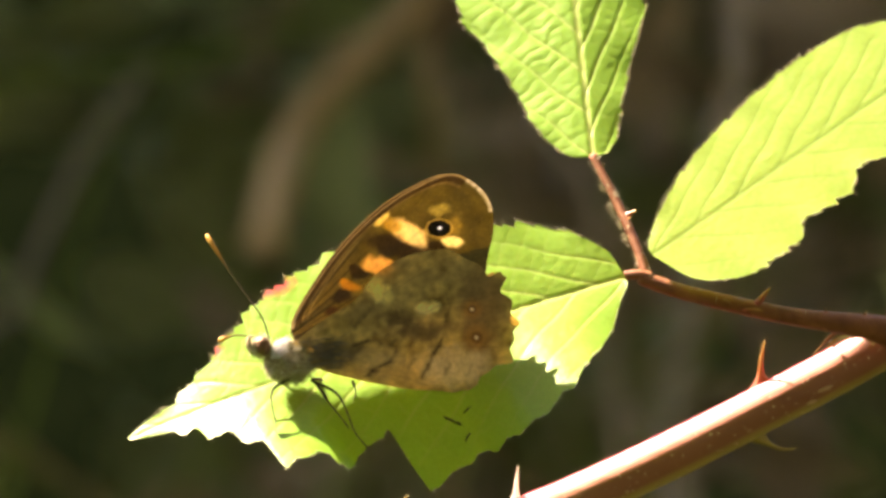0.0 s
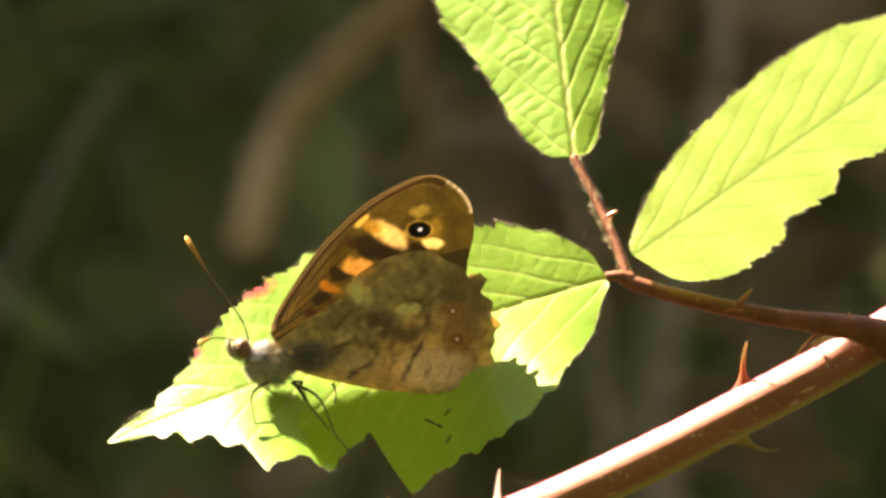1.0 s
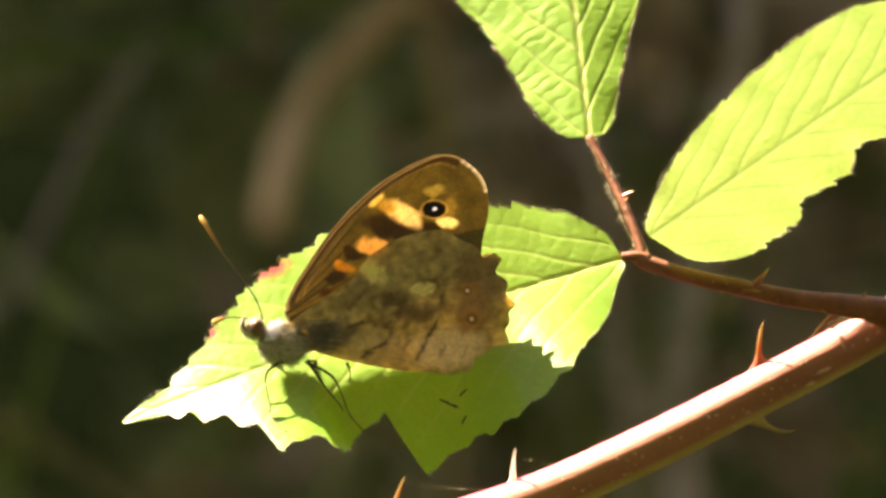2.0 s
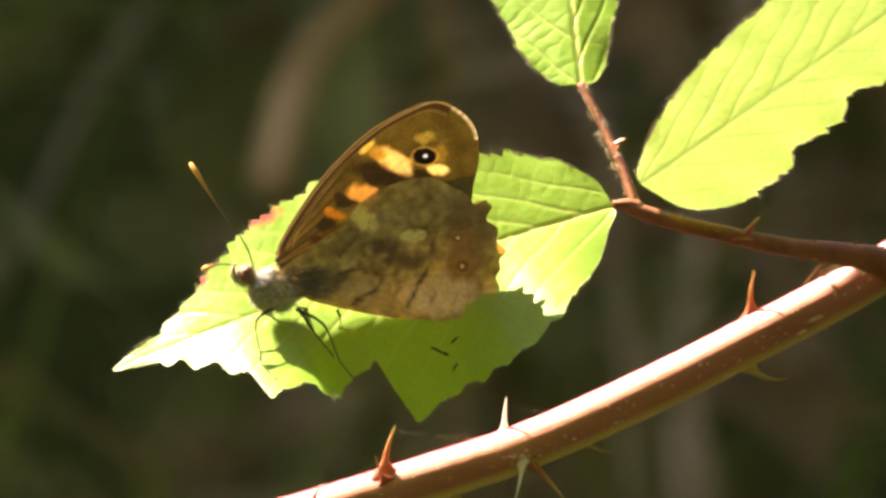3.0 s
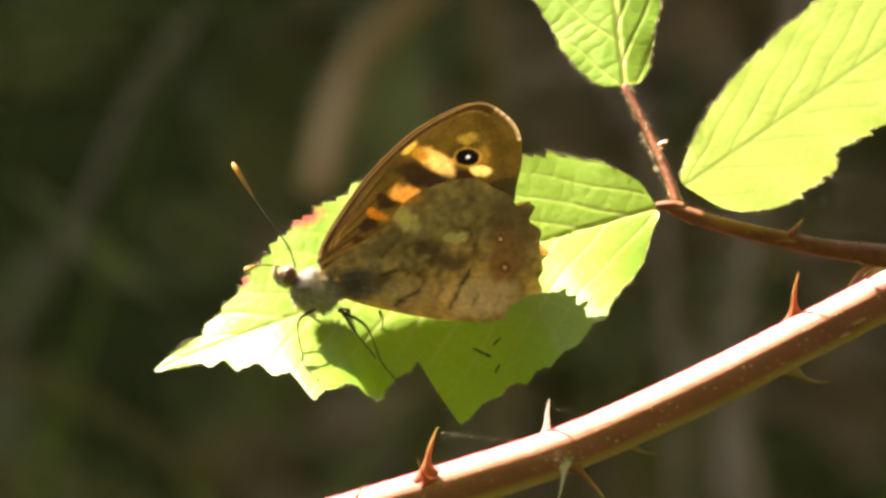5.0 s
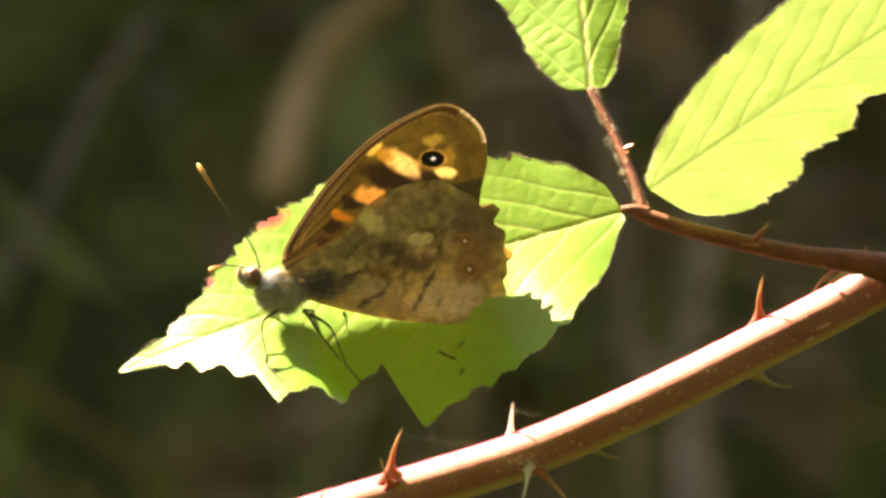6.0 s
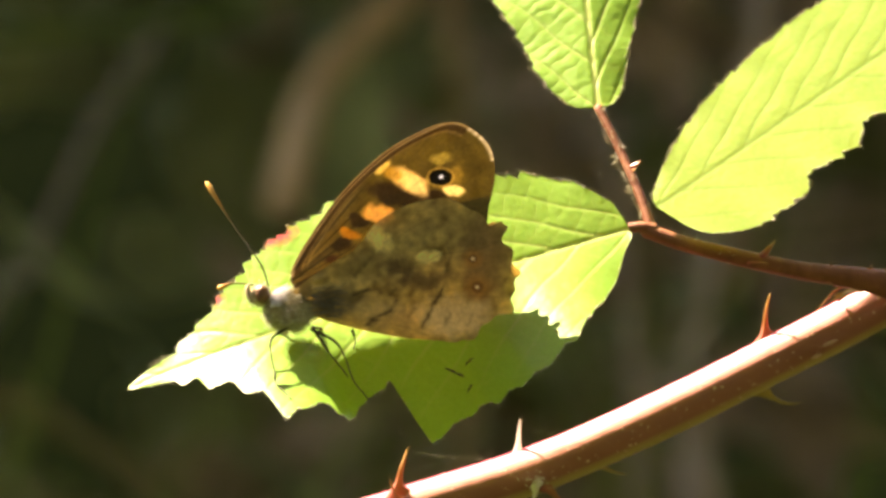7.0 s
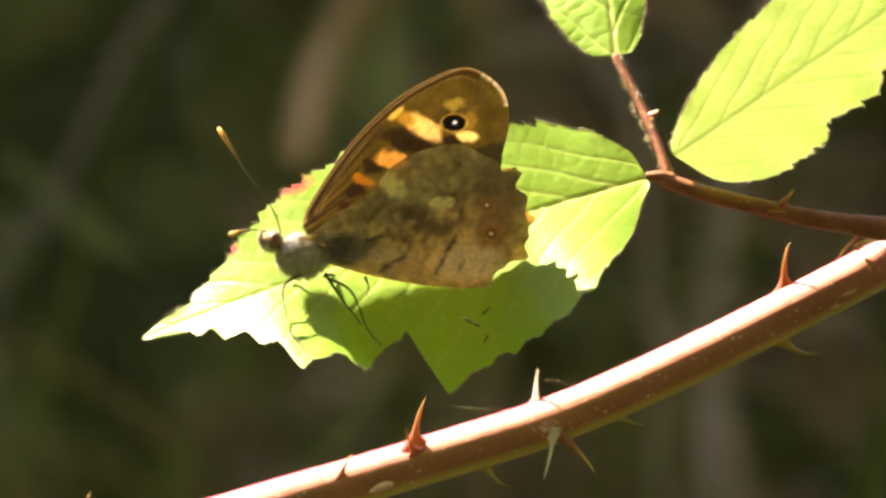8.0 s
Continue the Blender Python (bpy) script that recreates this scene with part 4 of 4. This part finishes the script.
FORE = [(0.4, 3.6), (0.7, 4.9), (2.0, 7.15), (5.0, 11.2), (9.0, 14.9), (13.0, 17.1), (15.0, 17.45), (16.9, 16.4), (18.0, 14.9), (18.3, 12.65), (17.8, 10.15), (17.2, 8.0), (14, 5.6), (6.5, 3.0), (1.5, 2.6)]
HIND = [(0.4, 2.6), (3.0, 4.6), (6.0, 6.5), (8.0, 8.9), (11.0, 10.4), (14.0, 10.8), (16.4, 9.8), (17.8, 8.5), (18.6, 8.7), (19.4, 8.5), (19.0, 7.4), (19.7, 6.3), (20.1, 5.0), (20.5, 4.0), (20.0, 3.0), (20.0, 1.8), (19.7, 0.7), (18.1, 0.3), (17.3, -0.6), (16.2, -1.6), (15.0, -1.75), (13.0, -1.65), (10, -1.35), (6, -0.55), (2.5, 0.5), (0.7, 1.5)]
for side in (-1, 1):
    wing("forewing", FORE, (9.5, 9.5), forewing_colour, side, 6.0, 0.2, "brown forewing with orange patches and a black eyespot", rim=[0.85, 0.75, 0.6])
    wing("hindwing", HIND, (11.0, 4.4), hindwing_colour, side, 5.5, 0.5, "mottled grey-brown hindwing with two small ringed spots", scallop=0.022)

fly_part("thorax", blob((0.1, 0, 1.0), (2.1, 1.35, 1.75), 16, 22, 0.12, 1), body_mat)
fly_part("abdomen", blob((5.4, 0, 1.3), (5.0, 0.4, 0.8), 14, 18, 0.05, 2), body_mat)
head = fly_part("head", blob((-2.3, 0, 2.35), (0.95, 0.95, 0.95), 14, 18, 0.06, 3), body_mat, "furry brown head")
for s in (-1, 1):
    fly_part("eye", blob((-2.15, s * 0.6, 2.4), (0.68, 0.5, 0.85), 12, 16), eye_mat, "dark glossy brown eye", head)
    fly_part("palp", spike((-2.9, s * 0.3, 1.9), (-3.2, s * 0.35, 3.5), 0.32, (-0.35, 0, 0), 9, 8, 0.6), body_mat, "", head)


def antenna(points, label):
    p = spline(points, 60)
    k = np.linspace(0, 1, 60)
    r = np.interp(k, [0, 0.1, 0.72, 0.86, 0.96, 1], [0.085, 0.07, 0.075, 0.19, 0.25, 0.1]) * (1 + 0.12 * np.sin(np.arange(60) * 2.2))
    fly_part("antenna", tube(p, r, 10), antenna_mat, label)


antenna([(-1.6, -0.4, 3.1), (-2.25, 0.0, 5.1), (-4.55, 1.4, 8.6), (-6.7, 3.0, 12.35)], "thin dark antenna with an orange club")
antenna([(-1.8, 0.4, 3.0), (-3.2, 0.2, 3.3), (-4.7, -0.2, 3.4), (-6.1, -0.4, 2.95)], "thin dark antenna with an orange club")


SURFACE = np.array([tuple((BLADES[perch.name] @ v.co - ORIGIN) / MM) for v in perch.data.vertices])
SURFACE = np.c_[SURFACE @ np.array(RIGHT), SURFACE @ np.array(UP), SURFACE @ np.array(AWAY)]


def leg(points, reach=1.8):
    """A leg whose foot rests on the leaf and that nowhere sinks into it."""
    p = spline(points, 36)
    k = np.linspace(0, 1, 36)
    p[:, 1] += reach * k
    back = REST.inverted()
    for i in range(8, 36):
        d = (REST @ Vector(p[i] * MM) - ORIGIN) / MM
        a, b, c = d.dot(RIGHT), d.dot(UP), d.dot(AWAY)
        near = (SURFACE[:, 0] - a) ** 2 + (SURFACE[:, 1] - b) ** 2
        j = int(np.argmin(near))
        if near[j] < 0.2:
            top = SURFACE[j, 2] - 0.1
            c = top if i > 30 else min(c, top)
        p[i] = np.array(back @ at(a, b, c)) / MM
    fly_part("leg", tube(p, np.interp(k, [0, 0.25, 0.34, 0.7, 1], [0.15, 0.115, 0.07, 0.06, 0.045]), 8, 0.03), leg_mat)


leg([(0.4, -0.6, -0.3), (-1.5, -1.8, -1.6), (-1.35, -3.4, -4.3), (-1.25, -4.15, -5.3), (0.1, -5.3, -6.7)])
leg([(2.1, -0.6, -0.6), (4.4, -2.0, -2.0), (5.5, -3.7, -4.9), (5.9, -4.4, -5.6), (6.8, -5.4, -6.8)])
leg([(2.5, -0.4, -0.8), (3.6, -1.6, -2.6), (4.9, -3.3, -4.4), (5.2, -3.7, -4.9)])
leg([(0.4, 0.6, -0.3), (-0.6, 1.4, -1.0), (-0.4, 0.4, -0.9), (0.2, -0.2, -1.0)])
leg([(5.8, -0.3, -0.7), (6.1, -1.0, -1.6), (6.0, -1.5, -2.4)])
leg([(2.4, 0.6, -0.5), (3.4, 1.3, -0.6), (3.0, 0.3, -0.9), (3.4, -0.1, -0.9)])


def build_fur():
    rng = np.random.default_rng(31)
    bits = []
    for _ in range(1900):
        th, ph = math.acos(rng.uniform(-1, 1)), rng.uniform(0, 2 * math.pi)
        d = np.array([math.sin(th) * math.cos(ph), math.sin(th) * math.sin(ph), math.cos(th)])
        p = np.array([0.1, 0, 1.0]) + d * np.array([2.05, 1.3, 1.7])
        q = d * 0.7 + np.array([0.8, 0, -0.25]) + rng.normal(size=3) * 0.35
        q /= np.linalg.norm(q)
        bits.append(spike(p, p + q * rng.uniform(0.4, 0.95), 0.034, (0, 0, 0), 3, 4))
    root = []
    for _ in range(220):
        p = np.array([rng.uniform(0.8, 4.6), -0.75, rng.uniform(0.4, 3.0)])
        q = np.array([1.0, -0.15, rng.normal() * 0.25])
        root.append(spike(p, p + q * rng.uniform(0.8, 1.6), 0.04, (0, 0, 0.1), 3, 4))
    tagged(fly_part("root_fur", joined(root), root_fur_mat, "dark blue-grey fur over the wing roots"), kind="stuff")
    for _ in range(200):
        th, ph = math.acos(rng.uniform(-1, 1)), rng.uniform(0, 2 * math.pi)
        d = np.array([math.sin(th) * math.cos(ph), math.sin(th) * math.sin(ph), math.cos(th)])
        if abs(d[1]) > 0.75:
            continue
        p = np.array([-2.3, 0, 2.35]) + d * 0.92
        bits.append(spike(p, p + (d + rng.normal(size=3) * 0.4) * 0.4, 0.03, (0, 0, 0), 3, 4))
    pale = []
    for _ in range(360):
        p = np.array([rng.uniform(-1.6, -0.2), rng.uniform(-1.25, 0.3), 0])
        p[2] = 1.0 + 1.7 * math.sqrt(max(0.05, 1 - ((p[0] - 0.1) / 2.1) ** 2 - (p[1] / 1.35) ** 2))
        q = np.array([0.7, -0.1, 0.5]) + rng.normal(size=3) * 0.4
        pale.append(spike(p, p + q * rng.uniform(0.4, 0.8), 0.045, (0, 0, 0), 3, 4))
    tagged(fly_part("collar_fur", joined(pale), collar_mat, "pale blue-grey fur behind the head"), kind="stuff")
    tagged(fly_part("fur", joined(bits), fur_mat, "grey and olive fur on the body"), kind="stuff")


build_fur()


def build_specks_and_silk():
    """Small dark specks on the leaf in front of the butterfly, and silk between the thorns."""
    for (a0, b0), (a1, b1), r in (((0.9, -7.8), (2.1, -8.4), 0.1), ((2.6, -7.5), (3.3, -6.9), 0.09), ((3.1, -9.2), (2.8, -10.0), 0.1), ((1.9, -8.3), (2.4, -8.5), 0.12)):
        p, q = on_blade(perch, a0, b0), on_blade(perch, a1, b1)
        lift = -AWAY * 0.14 * MM + UP * 0.1 * MM
        v, f, _ = tube(spline([tuple(p + lift), tuple((p + q) / 2 + lift * 1.6), tuple(q + lift)], 8), np.array([0.3, 0.8, 1, 0.9, 1, 0.8, 0.6, 0.3]) * r * MM, 6, 0.1, 3)
        tagged(mesh_object("dark_speck", v, f, speck_mat), "small dark speck lying on the leaf", "crumb", "crumbs on the leaf")
    for pts in (((7.92, -13.25, 8), (9.36, -13.54, 8.2), (11.66, -13.94, 8.7)), ((-1.99, -15.34, 7.3), (1.49, -15.84, 7.7), (5.38, -16.04, 8.7))):
        v, f, _ = tube(spline([tuple(at(*q)) for q in pts], 20), np.full(20, 0.006) * MM * (1 + 0.5 * np.sin(np.arange(20) * 2.1)), 5)
        tagged(mesh_object("silk_thread", v, f, hair_mat), "fine broken spider silk thread by the thorns", "silk thread", "silk threads")


build_specks_and_silk()


def motions():
    rows = []
    for t, dx, dz, turn in FLUTTER:
        rows.append((t, REST @ pose(dx * MM, 0, dz * MM, 0, turn, 0)))
    walk(butterfly, rows)


# seconds, shift along and up in millimetres, turn in degrees: the small rocking of the resting butterfly
FLUTTER = [(0.0, 0.12, -0.1, 0.0), (1.2, 0.12, -0.1, 0.0), (2.5, 0, 0, 0), (4.7, 0, 0, 0), (6.0, -0.05, 0.08, 0), (7.0, -0.05, 0.03, 0), (7.5, -0.08, 0.08, 0), (8.0, -0.3, 0.3, 0)]
motions()
